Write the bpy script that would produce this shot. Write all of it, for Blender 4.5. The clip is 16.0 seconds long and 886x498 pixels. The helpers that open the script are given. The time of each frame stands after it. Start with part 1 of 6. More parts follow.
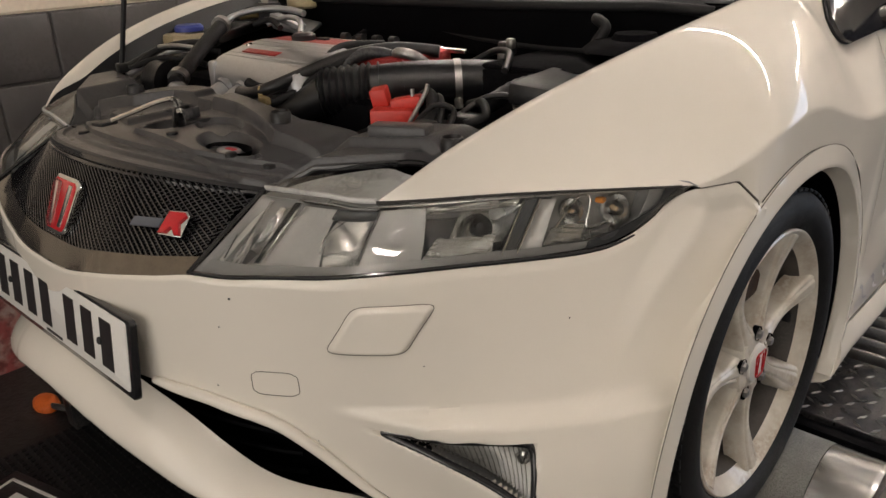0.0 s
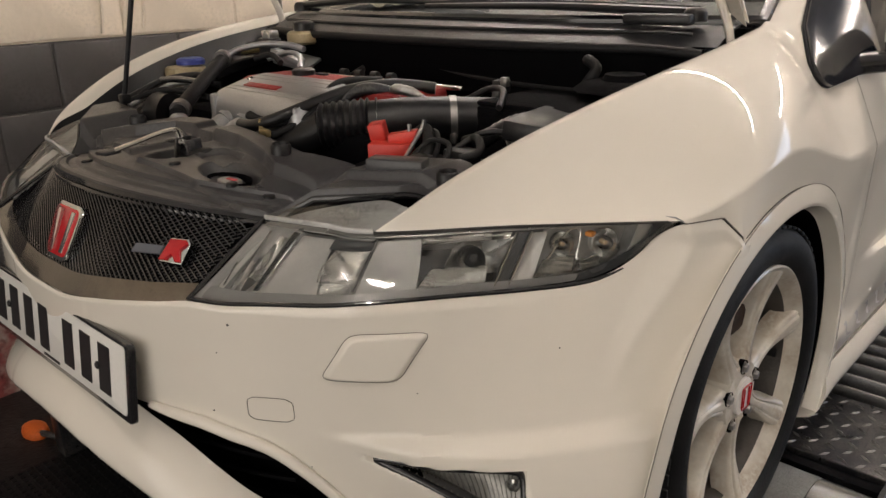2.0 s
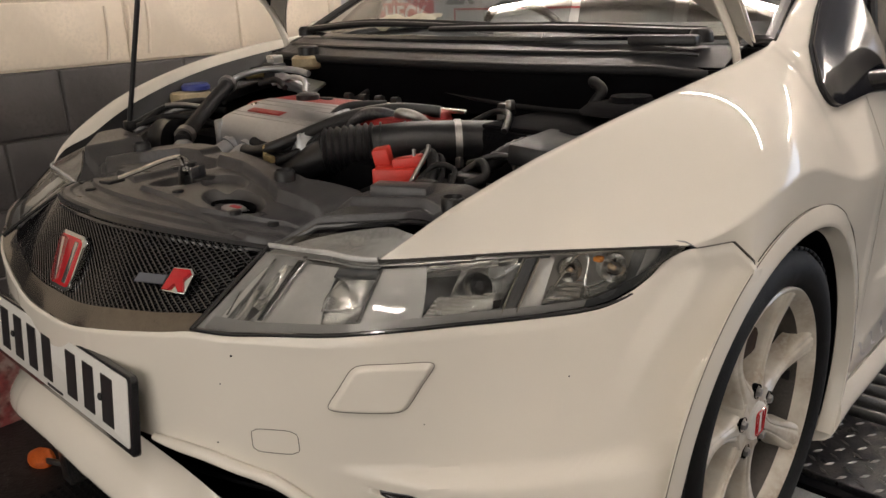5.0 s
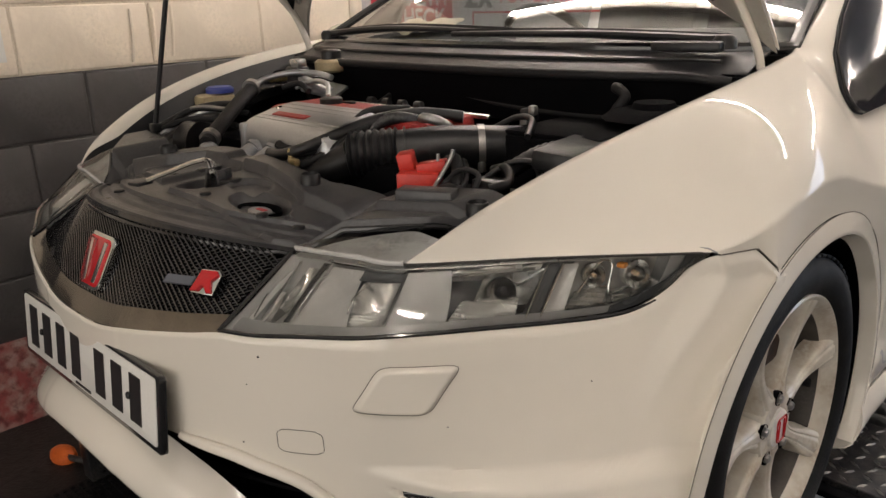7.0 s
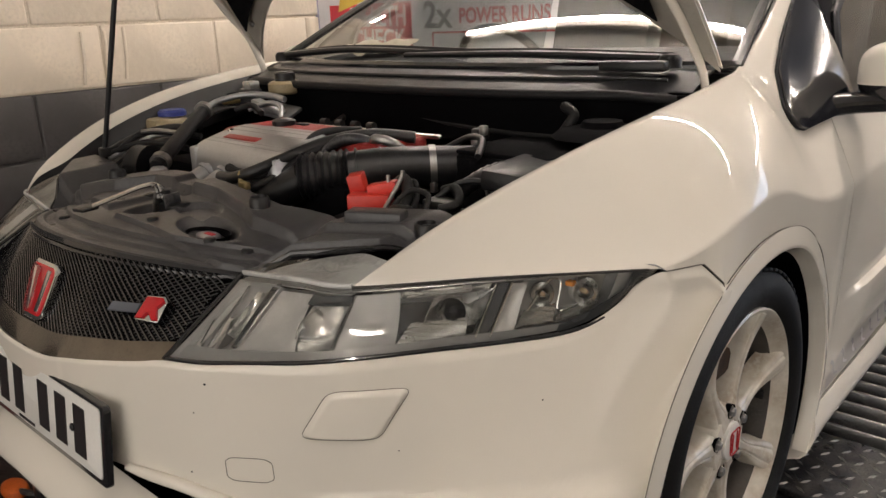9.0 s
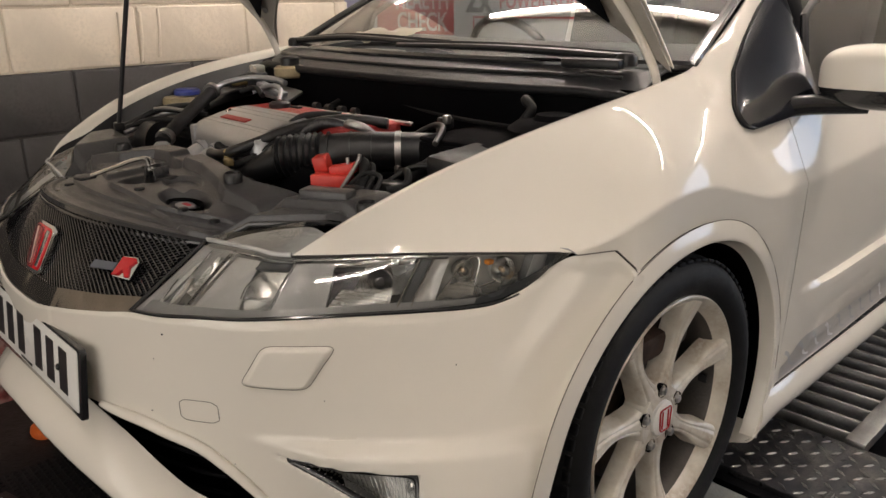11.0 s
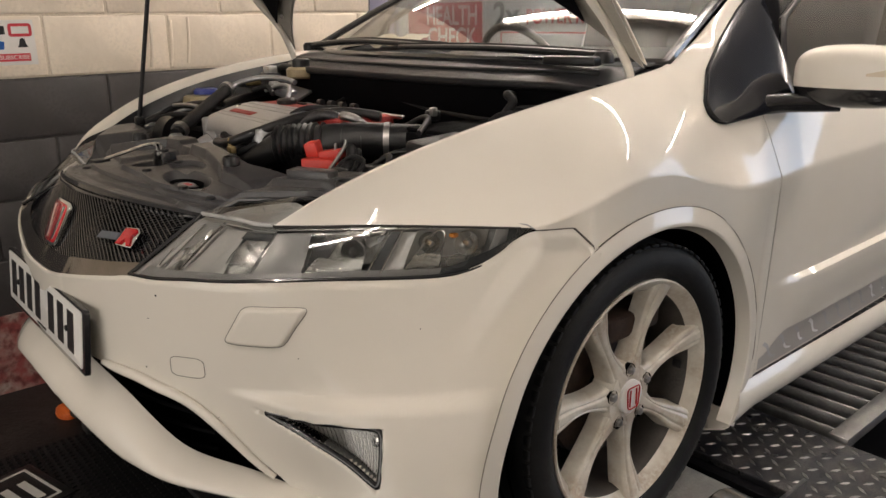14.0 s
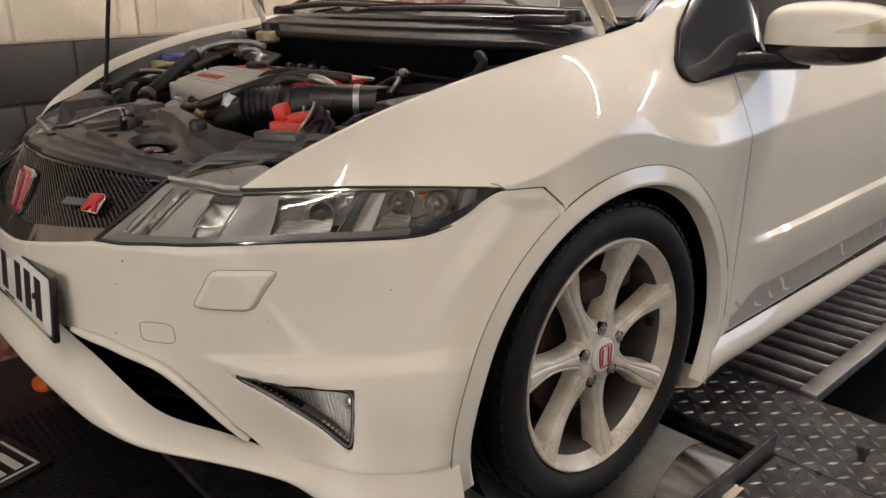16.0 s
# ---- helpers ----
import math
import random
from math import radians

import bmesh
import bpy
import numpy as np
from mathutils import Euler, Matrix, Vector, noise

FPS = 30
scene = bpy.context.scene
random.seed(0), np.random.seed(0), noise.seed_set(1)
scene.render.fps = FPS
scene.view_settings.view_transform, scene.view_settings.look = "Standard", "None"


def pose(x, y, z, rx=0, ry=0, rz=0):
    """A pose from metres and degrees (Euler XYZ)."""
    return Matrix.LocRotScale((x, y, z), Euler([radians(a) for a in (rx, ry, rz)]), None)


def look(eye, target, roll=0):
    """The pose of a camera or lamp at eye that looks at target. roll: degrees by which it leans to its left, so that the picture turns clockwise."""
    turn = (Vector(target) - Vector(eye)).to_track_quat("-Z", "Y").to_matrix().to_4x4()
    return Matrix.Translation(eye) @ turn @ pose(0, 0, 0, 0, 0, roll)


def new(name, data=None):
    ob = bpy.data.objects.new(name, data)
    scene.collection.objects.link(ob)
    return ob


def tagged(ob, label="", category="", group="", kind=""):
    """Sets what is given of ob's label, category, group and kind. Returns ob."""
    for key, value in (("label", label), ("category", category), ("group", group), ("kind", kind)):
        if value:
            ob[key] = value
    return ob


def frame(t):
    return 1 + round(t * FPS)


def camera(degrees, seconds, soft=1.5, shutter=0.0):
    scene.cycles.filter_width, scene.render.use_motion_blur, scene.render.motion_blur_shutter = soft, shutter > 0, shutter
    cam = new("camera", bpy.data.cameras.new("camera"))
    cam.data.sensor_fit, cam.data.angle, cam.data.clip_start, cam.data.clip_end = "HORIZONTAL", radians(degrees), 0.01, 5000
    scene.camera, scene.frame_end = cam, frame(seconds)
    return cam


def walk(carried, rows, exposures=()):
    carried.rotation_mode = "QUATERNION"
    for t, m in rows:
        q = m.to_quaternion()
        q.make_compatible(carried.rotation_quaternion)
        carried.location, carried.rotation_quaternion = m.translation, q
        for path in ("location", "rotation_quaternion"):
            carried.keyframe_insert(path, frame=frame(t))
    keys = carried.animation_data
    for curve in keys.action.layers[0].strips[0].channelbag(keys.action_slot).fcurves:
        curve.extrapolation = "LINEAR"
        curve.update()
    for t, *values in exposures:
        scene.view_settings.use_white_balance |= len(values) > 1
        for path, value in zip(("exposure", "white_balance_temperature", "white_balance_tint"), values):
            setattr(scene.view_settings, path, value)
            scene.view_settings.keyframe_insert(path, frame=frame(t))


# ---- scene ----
cam = camera(59.9, 16.0)
PATH = [
    (0, (1.24, -1.215, 1.029), (-0.045, 0.117, 0.27), -2.5),
    (0.5, (1.244, -1.217, 1.029), (-0.037, 0.131, 0.291), -2.5),
    (1, (1.251, -1.225, 1.032), (-0.023, 0.14, 0.314), -2.1),
    (1.5, (1.255, -1.233, 1.03), (-0.022, 0.14, 0.334), -1.8),
    (2, (1.257, -1.239, 1.036), (-0.031, 0.133, 0.358), -1.4),
    (2.5, (1.255, -1.243, 1.038), (-0.044, 0.128, 0.38), -1.3),
    (3, (1.253, -1.239, 1.038), (-0.053, 0.131, 0.391), -1.5),
    (3.5, (1.255, -1.238, 1.043), (-0.054, 0.132, 0.402), -2.2),
    (4, (1.254, -1.231, 1.043), (-0.062, 0.135, 0.41), -2.4),
    (6.5, (1.237, -1.222, 1.04), (-0.07, 0.151, 0.403), -1.7),
    (7, (1.243, -1.24, 1.049), (-0.097, 0.106, 0.423), -2.0),
    (7.5, (1.244, -1.244, 1.048), (-0.105, 0.097, 0.432), -2.2),
    (8, (1.245, -1.247, 1.047), (-0.105, 0.102, 0.449), -2.0),
    (8.5, (1.245, -1.241, 1.049), (-0.08, 0.141, 0.47), -2.0),
    (9, (1.259, -1.22, 1.051), (-0.028, 0.196, 0.467), -2.3),
    (9.5, (1.273, -1.216, 1.058), (-0.004, 0.203, 0.461), -2.6),
    (12, (1.592, -1.162, 1.087), (0.115, 0.05, 0.496), -1.2),
    (12.5, (1.608, -1.166, 1.091), (0.106, 0.042, 0.557), -1.7),
    (13, (1.618, -1.169, 1.073), (0.117, 0.048, 0.557), -1.5),
    (13.5, (1.624, -1.168, 1.052), (0.139, 0.059, 0.516), -0.9),
    (14, (1.629, -1.174, 1.035), (0.172, 0.069, 0.459), -0.8),
    (14.5, (1.641, -1.17, 1.02), (0.214, 0.085, 0.395), -1.0),
    (15, (1.638, -1.174, 1.017), (0.216, 0.071, 0.363), -0.8),
    (15.5, (1.64, -1.167, 1.018), (0.225, 0.082, 0.358), -0.9),
    (16, (1.643, -1.16, 1.019), (0.234, 0.101, 0.368), -1.2),
]
walk(cam, [(t, look(eye, target, roll)) for t, eye, target, roll in PATH])

# ---- light ----
world = bpy.data.worlds.new("workshop_world")
scene.world = world
world.use_nodes = True
wb = world.node_tree.nodes["Background"]
wb.inputs[0].default_value = (0.75, 0.85, 1.0, 1)
wb.inputs[1].default_value = 0.35
scene.view_settings.exposure = 0.4


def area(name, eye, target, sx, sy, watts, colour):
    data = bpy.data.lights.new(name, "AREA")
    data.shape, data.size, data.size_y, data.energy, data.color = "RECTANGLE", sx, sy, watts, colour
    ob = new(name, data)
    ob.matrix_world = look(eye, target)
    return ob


WARM = (1.0, 0.885, 0.805)
COOL = (0.58, 0.74, 1.0)
DAY = area("daylight_from_back_shutter", (3.3, 4.82, 1.05), (2.6, 0.0, .75), 2.4, 2.3, 44, COOL)
# unseen soft lamp behind the camera, added to fill the car's front
FRONT_FILL = area("front_fill", (1.2, -3.62, 0.95), (1.2, 0.0, 0.95), 3.4, 2.3, 31, (1.0, 0.93, 0.85))
# ceiling tubes: x, y, length, run
# the (3.4, .3) and (-3.5, 2.0) tubes are unseen fill, added for brightness
LAMPS = [(-.46, 1.20, 1.8, "x"), (1.40, 1.20, 1.86, "x"), (1.25, -1.42, .7, "x"), (3.4, .3, .9, "y"), (1.9, 4.3, 1.8, "x"), (-3.5, 2.0, 1.5, "x")]

# ---- materials ----
def material(name, colour, rough=0.5, metal=0.0, coat=0.0, grain=0.0, grain_scale=200.0, blotch=0.0, blotch_scale=6.0,
             bump=0.0, bump_scale=300.0, second=None, alpha=1.0, spec=0.5, island=0.0):
    m = bpy.data.materials.new(name)
    m.use_nodes = True
    nt = m.node_tree
    b = nt.nodes["Principled BSDF"]
    b.inputs["Roughness"].default_value = rough
    b.inputs["Metallic"].default_value = metal
    b.inputs["Coat Weight"].default_value = coat
    b.inputs["Coat Roughness"].default_value = 0.04
    b.inputs["Specular IOR Level"].default_value = spec
    tc = nt.nodes.new("ShaderNodeTexCoord")
    col = nt.nodes.new("ShaderNodeRGB")
    col.outputs[0].default_value = (*colour, 1)
    out = col.outputs[0]

    def tex(scale, detail=4):
        n = nt.nodes.new("ShaderNodeTexNoise")
        n.inputs["Scale"].default_value, n.inputs["Detail"].default_value = scale, detail
        nt.links.new(tc.outputs["Object"], n.inputs["Vector"])
        return n.outputs["Fac"]

    def mix(a, b_col, fac, lo=0.4, hi=0.65):
        r = nt.nodes.new("ShaderNodeMapRange")
        r.inputs[1].default_value, r.inputs[2].default_value = lo, hi
        nt.links.new(fac, r.inputs[0])
        x = nt.nodes.new("ShaderNodeMix")
        x.data_type = "RGBA"
        nt.links.new(r.outputs[0], x.inputs[0])
        nt.links.new(a, x.inputs[6])
        x.inputs[7].default_value = (*b_col, 1)
        return x.outputs[2]

    if blotch:
        c2 = second or tuple(c * (1 - blotch) for c in colour)
        out = mix(out, c2, tex(blotch_scale, 6))
    if grain:
        out = mix(out, tuple(c * (1 - grain) for c in colour), tex(grain_scale), 0.45, 0.7)
        r = nt.nodes.new("ShaderNodeMapRange")
        r.inputs[3].default_value, r.inputs[4].default_value = max(0.02, rough - 0.1), min(1, rough + 0.12)
        nt.links.new(tex(blotch_scale * 1.7), r.inputs[0])
        nt.links.new(r.outputs[0], b.inputs["Roughness"])
    if island:
        oi = nt.nodes.new("ShaderNodeObjectInfo")
        h = nt.nodes.new("ShaderNodeHueSaturation")
        r = nt.nodes.new("ShaderNodeMapRange")
        r.inputs[3].default_value, r.inputs[4].default_value = 1 - island, 1 + island
        nt.links.new(oi.outputs["Random"], r.inputs[0])
        nt.links.new(r.outputs[0], h.inputs["Value"])
        nt.links.new(out, h.inputs["Color"])
        out = h.outputs[0]
    nt.links.new(out, b.inputs["Base Color"])
    if bump:
        bn = nt.nodes.new("ShaderNodeBump")
        bn.inputs["Strength"].default_value, bn.inputs["Distance"].default_value = bump, 0.004
        nt.links.new(tex(bump_scale, 5), bn.inputs["Height"])
        nt.links.new(bn.outputs[0], b.inputs["Normal"])
    return m


def glass_material(name, colour, rough=0.02, clear=0.85, ior=1.5):
    """Thin clear sheet: see-through with a gloss that grows towards grazing."""
    m = bpy.data.materials.new(name)
    m.use_nodes = True
    nt = m.node_tree
    for n in list(nt.nodes):
        nt.nodes.remove(n)
    o = nt.nodes.new("ShaderNodeOutputMaterial")
    t = nt.nodes.new("ShaderNodeBsdfTransparent")
    t.inputs[0].default_value = (*[c * clear for c in colour], 1)
    g = nt.nodes.new("ShaderNodeBsdfGlossy")
    g.inputs["Roughness"].default_value = rough
    fr = nt.nodes.new("ShaderNodeFresnel")
    fr.inputs[0].default_value = ior
    x = nt.nodes.new("ShaderNodeMixShader")
    nt.links.new(fr.outputs[0], x.inputs[0])
    nt.links.new(t.outputs[0], x.inputs[1])
    nt.links.new(g.outputs[0], x.inputs[2])
    nt.links.new(x.outputs[0], o.inputs[0])
    return m


PAINT = material("cream_white_car_paint", (0.78, 0.738, 0.660), 0.5, coat=1.0, blotch=0.04, blotch_scale=3, grain=0.03, grain_scale=900, spec=0.0)
PAINT_DIRTY = material("white_wheel_paint", (0.70, 0.66, 0.58), 0.34, coat=0.5, blotch=0.4, blotch_scale=14, second=(0.46, 0.39, 0.31), grain=0.12, grain_scale=120)
BLACK_GLOSS = material("gloss_black_plastic", (0.016, 0.016, 0.018), 0.12, coat=0.6, grain=0.2, blotch_scale=5)
BLACK = material("black_plastic", (0.010, 0.010, 0.0112), 0.34, grain=0.3, blotch=0.2, bump=0.15, bump_scale=500)
SCUTTLE = material("weathered_scuttle_plastic", (0.024, 0.024, 0.027), 0.46, grain=0.3, blotch=0.3, blotch_scale=9, bump=0.2, bump_scale=700)
# black gloss panel; the blue cast of reflected daylight is in the colour
SAIL = material("gloss_black_blue_reflection", (0.010, 0.011, 0.016), 0.10, grain=0.15, blotch_scale=5)
COVER = material("dark_grey_moulded_plastic", (0.064, 0.063, 0.066), 0.31, grain=0.25, blotch=0.25, blotch_scale=12, bump=0.12, bump_scale=900)
# near-black, hardly any gloss: shade put into the colour of recessed parts
SHADE_BLACK = material("shade_black", (0.003, 0.003, 0.0038), 0.6, grain=0.3, spec=0.04)
RUBBER = material("black_rubber", (0.010, 0.010, 0.0112), 0.58, spec=0.3, grain=0.3, bump=0.2, bump_scale=400)
TYRE = material("tyre_rubber", (0.007, 0.007, 0.0075), 0.62, spec=0.35, grain=0.35, blotch=0.3, blotch_scale=15, bump=0.2, bump_scale=600)
CHROME = material("chrome", (0.78, 0.78, 0.77), 0.12, metal=1.0, grain=0.1)
LAMPCHROME = material("lamp_reflector", (0.90, 0.90, 0.89), 0.24, metal=1.0, grain=0.1, bump=0.1, bump_scale=60)
LAMPGREY = material("lamp_bezel_grey", (0.58, 0.58, 0.57), 0.26, metal=0.9, grain=0.15)
SMOKE = material("smoked_chrome_trim", (0.20, 0.18, 0.155), 0.12, metal=1.0, coat=0.6, grain=0.15)
MESHBLACK = material("gloss_black_mesh", (0.03, 0.03, 0.034), 0.22, metal=0.4, coat=1.0, grain=0.1)
ALU = material("cast_aluminium", (0.50, 0.51, 0.53), 0.38, metal=0.8, grain=0.15, blotch=0.15, bump=0.2, bump_scale=500)
SILVER = material("silver_painted_cover", (0.50, 0.515, 0.54), 0.33, metal=0.92, grain=0.1, blotch=0.1, bump=0.1, bump_scale=700)
STEEL = material("worn_steel", (0.42, 0.41, 0.40), 0.36, metal=0.9, grain=0.25, blotch=0.35, blotch_scale=14, bump=0.2, bump_scale=200)
LEVER = material("bright_bare_lever", (0.72, 0.71, 0.69), 0.24, metal=1.0, grain=0.15, blotch=0.2, blotch_scale=40)
POLISHED = material("polished_roller_steel", (0.78, 0.78, 0.78), 0.20, metal=1.0, grain=0.10, blotch=0.08, blotch_scale=10)
DARKSTEEL = material("dark_painted_steel", (0.035, 0.036, 0.042), 0.30, metal=0.5, grain=0.3, blotch=0.3, second=(0.10, 0.095, 0.09), blotch_scale=18, bump=0.2)
RED = material("red_plastic", (0.62, 0.045, 0.03), 0.42, grain=0.12, blotch=0.12, blotch_scale=30)
REDPAINT = material("wrinkle_red_paint", (0.36, 0.022, 0.018), 0.4, grain=0.3, bump=0.5, bump_scale=900)
EMBLEM = material("red_enamel", (0.50, 0.012, 0.018), 0.15, coat=0.8, grain=0.05)
WHITE = material("white_plate_sheet", (0.78, 0.77, 0.74), 0.35, grain=0.05, blotch=0.06)
INK = material("black_ink", (0.015, 0.015, 0.017), 0.45, grain=0.1)
BRASS = material("dull_brass", (0.42, 0.33, 0.16), 0.45, metal=0.6, grain=0.3)
TAN = material("aged_translucent_plastic", (0.40, 0.33, 0.20), 0.4, grain=0.2)
BLUE = material("blue_cap", (0.05, 0.07, 0.30), 0.4, grain=0.15)
BROWN = material("rusty_iron", (0.06, 0.035, 0.025), 0.8, metal=0.2, grain=0.4, blotch=0.5, blotch_scale=30)
# bulb core colour; the chrome's orange reflection is put into it
AMBER = material("orange_reflection_bulb", (0.72, 0.55, 0.38), 0.15, coat=0.5, grain=0.05)
CREAMWALL = material("cream_painted_block", (0.86, 0.765, 0.64), 0.55, grain=0.12, grain_scale=90, blotch=0.14, blotch_scale=5, bump=0.45, bump_scale=26, island=0.05)
DARKWALL = material("dark_painted_block", (0.078, 0.073, 0.074), 0.45, grain=0.25, grain_scale=90, blotch=0.3, blotch_scale=5, bump=0.45, bump_scale=26, island=0.10)
CREAMJOINT = material("cream_painted_mortar", (0.74, 0.65, 0.53), 0.7, grain=0.2, bump=0.8, bump_scale=120)
DARKJOINT = material("dark_painted_mortar", (0.046, 0.042, 0.042), 0.55, grain=0.2, bump=0.8, bump_scale=120)
REDWALL = material("flaking_red_paint", (0.34, 0.085, 0.08), 0.4, grain=0.55, grain_scale=38, blotch=0.9, blotch_scale=16, second=(0.46, 0.36, 0.32), bump=1.0, bump_scale=60)
FLOOR = material("dark_workshop_floor", (0.011, 0.010, 0.0098), 0.42, spec=0.3, grain=0.3, grain_scale=40, blotch=0.4, blotch_scale=4, second=(0.03, 0.027, 0.025), bump=0.5, bump_scale=90)
CEIL = material("plain_ceiling", (0.82, 0.80, 0.76), 0.8, grain=0.1, blotch=0.1)
PLAIN = material("plain_workshop_wall", (0.50, 0.46, 0.40), 0.75, grain=0.1, blotch=0.15, bump=0.4, bump_scale=40)
DASH = material("dash_plastic", (0.05, 0.05, 0.052), 0.7, grain=0.2, bump=0.3, bump_scale=600)
CLOTH = material("dark_seat_cloth", (0.03, 0.03, 0.034), 0.9, grain=0.3, bump=0.4, bump_scale=800)
VINYL = material("banner_vinyl", (0.72, 0.72, 0.74), 0.4, grain=0.04, blotch=0.05)
LAVENDER = material("lavender_print", (0.36, 0.37, 0.52), 0.45, grain=0.05)
YELLOW = material("yellow_print", (0.62, 0.48, 0.08), 0.45, grain=0.05)
REDPRINT = material("red_print", (0.60, 0.05, 0.07), 0.45, grain=0.05)
GREYPRINT = material("dark_grey_print", (0.10, 0.11, 0.13), 0.45, grain=0.05)
BLUEPRINT = material("blue_print", (0.02, 0.12, 0.42), 0.45, grain=0.05)
ORANGE = material("orange_rubber", (0.70, 0.14, 0.02), 0.5, grain=0.2)
DECAL = material("pale_silver_decal", (0.84, 0.84, 0.85), 0.25, metal=0.3, coat=0.6, grain=0.05)
DECALGREY = material("grey_decal", (0.40, 0.38, 0.355), 0.35, coat=0.5, grain=0.05)
PAPER = material("crumpled_paper", (0.66, 0.58, 0.44), 0.7, grain=0.1)
GLASS = glass_material("windscreen_glass", (0.90, 0.95, 0.93), 0.02, 0.86, 1.95)
SIDEGLASS = glass_material("side_glass", (0.75, 0.80, 0.82), 0.02, 0.7)
LENS = glass_material("headlamp_lens", (0.98, 0.98, 0.96), 0.03, 0.95, 1.6)
LAMPFROST = material("satin_lamp_reflector", (0.78, 0.77, 0.75), 0.34, metal=0.45, grain=0.12, blotch=0.15, blotch_scale=20)
FOGDISH = material("pale_fog_lamp_dish", (0.62, 0.61, 0.58), 0.30, metal=0.25, grain=0.15, blotch=0.2, blotch_scale=30)
LAMPPANEL = material("grey_lamp_panel", (0.36, 0.36, 0.355), 0.42, metal=0.35, grain=0.15, blotch=0.2, blotch_scale=18)
LAMPSMOKE = material("dark_grey_lamp_bezel", (0.10, 0.105, 0.11), 0.24, metal=0.3, coat=0.4, grain=0.15)
AMBERLENS = material("amber_lens", (0.75, 0.28, 0.05), 0.2, coat=0.6, grain=0.1)
BULB = glass_material("bulb_glass", (1, 1, 1), 0.01, 0.95)


def lamp_material(name, colour, strength):
    m = bpy.data.materials.new(name)
    m.use_nodes = True
    nt = m.node_tree
    b = nt.nodes["Principled BSDF"]
    b.inputs["Base Color"].default_value = (0.8, 0.8, 0.8, 1)
    b.inputs["Emission Color"].default_value = (*colour, 1)
    b.inputs["Emission Strength"].default_value = strength
    return m


TUBE = lamp_material("glowing_tube", WARM, 92.0)
# dark line colour for panel seams and for the washer cover's edge shade
SEAM_AND_SHADE = material("seam_and_edge_shade", (0.16, 0.145, 0.12), 0.7, grain=0.2)
BARREL = material("dusty_wheel_barrel", (0.075, 0.066, 0.058), 0.5, metal=0.2, grain=0.2, blotch=0.5, blotch_scale=12)
KNURL = material("knurled_steel", (0.40, 0.40, 0.385), 0.45, metal=0.85, grain=0.5, grain_scale=450, blotch=0.2, blotch_scale=14, bump=1.0, bump_scale=420)
GAP = material("shut_line_shadow_gap", (0.03, 0.028, 0.026), 0.8, grain=0.2)
LAMPHAZE = material("hazed_clear_plastic", (0.50, 0.50, 0.49), 0.20, coat=0.5, grain=0.1, blotch=0.4, blotch_scale=16)
BONNETGREY = material("bonnet_inner_paint", (0.36, 0.34, 0.30), 0.45, grain=0.12, blotch=0.25, blotch_scale=8)
FELT = material("black_felt", (0.005, 0.005, 0.006), 0.9, spec=0.06, grain=0.3, bump=0.5, bump_scale=300)
REPEATER = material("repeater_lens", (0.62, 0.52, 0.38), 0.15, coat=0.8, grain=0.08)

# ---- mesh helpers ----
def part(name, bm, mat, parent=None, label="", smooth=True, angle=40):
    me = bpy.data.meshes.new(name)
    bmesh.ops.recalc_face_normals(bm, faces=bm.faces)
    bm.to_mesh(me)
    bm.free()
    for p in me.polygons:
        p.use_smooth = smooth
    if smooth:
        me.set_sharp_from_angle(angle=radians(angle))
    me.materials.append(mat)
    ob = new(name, me)
    if parent is not None:
        ob.parent = parent
    if label:
        ob["label"] = label
    return ob


def sheet(name, bm, mat, parent, label, face):
    """A single clear sheet whose faces look towards the given direction."""
    bmesh.ops.recalc_face_normals(bm, faces=bm.faces)
    bm.normal_update()
    if sum((f.normal * f.calc_area()).dot(Vector(face)) for f in bm.faces) < 0:
        bmesh.ops.reverse_faces(bm, faces=bm.faces)
    me = bpy.data.meshes.new(name)
    bm.to_mesh(me)
    bm.free()
    for p in me.polygons:
        p.use_smooth = True
    me.materials.append(mat)
    ob = new(name, me)
    ob.parent = parent
    ob.visible_shadow = False
    if label:
        ob["label"] = label
    return ob


def thing(name, label, category, at=(0, 0, 0), group="", kind=""):
    ob = new(name)
    ob.location = at
    ob.empty_display_size = 0.05
    return tagged(ob, label, category, group, kind)


def surf(fn, nu, nv, thick=0.0):
    """Grid over fn(u, v), with an inner skin set back by thick along the normals."""
    bm = bmesh.new()
    g = [[bm.verts.new(fn(i / nu, j / nv)) for j in range(nv + 1)] for i in range(nu + 1)]
    for i in range(nu):
        for j in range(nv):
            bm.faces.new((g[i][j], g[i + 1][j], g[i + 1][j + 1], g[i][j + 1]))
    bmesh.ops.remove_doubles(bm, verts=bm.verts, dist=1e-5)
    if thick:
        bmesh.ops.solidify(bm, geom=bm.faces[:], thickness=thick)
    return bm


def smooth_line(pts, n=8):
    """Catmull-Rom through the points."""
    p = [Vector(q) for q in pts]
    out = []
    for i in range(len(p) - 1):
        a, b, c, d = p[max(i - 1, 0)], p[i], p[i + 1], p[min(i + 2, len(p) - 1)]
        for k in range(n):
            u = k / n
            out.append(0.5 * ((2 * b) + (c - a) * u + (2 * a - 5 * b + 4 * c - d) * u * u + (3 * b - a - 3 * c + d) * u ** 3))
    out.append(p[-1])
    return out


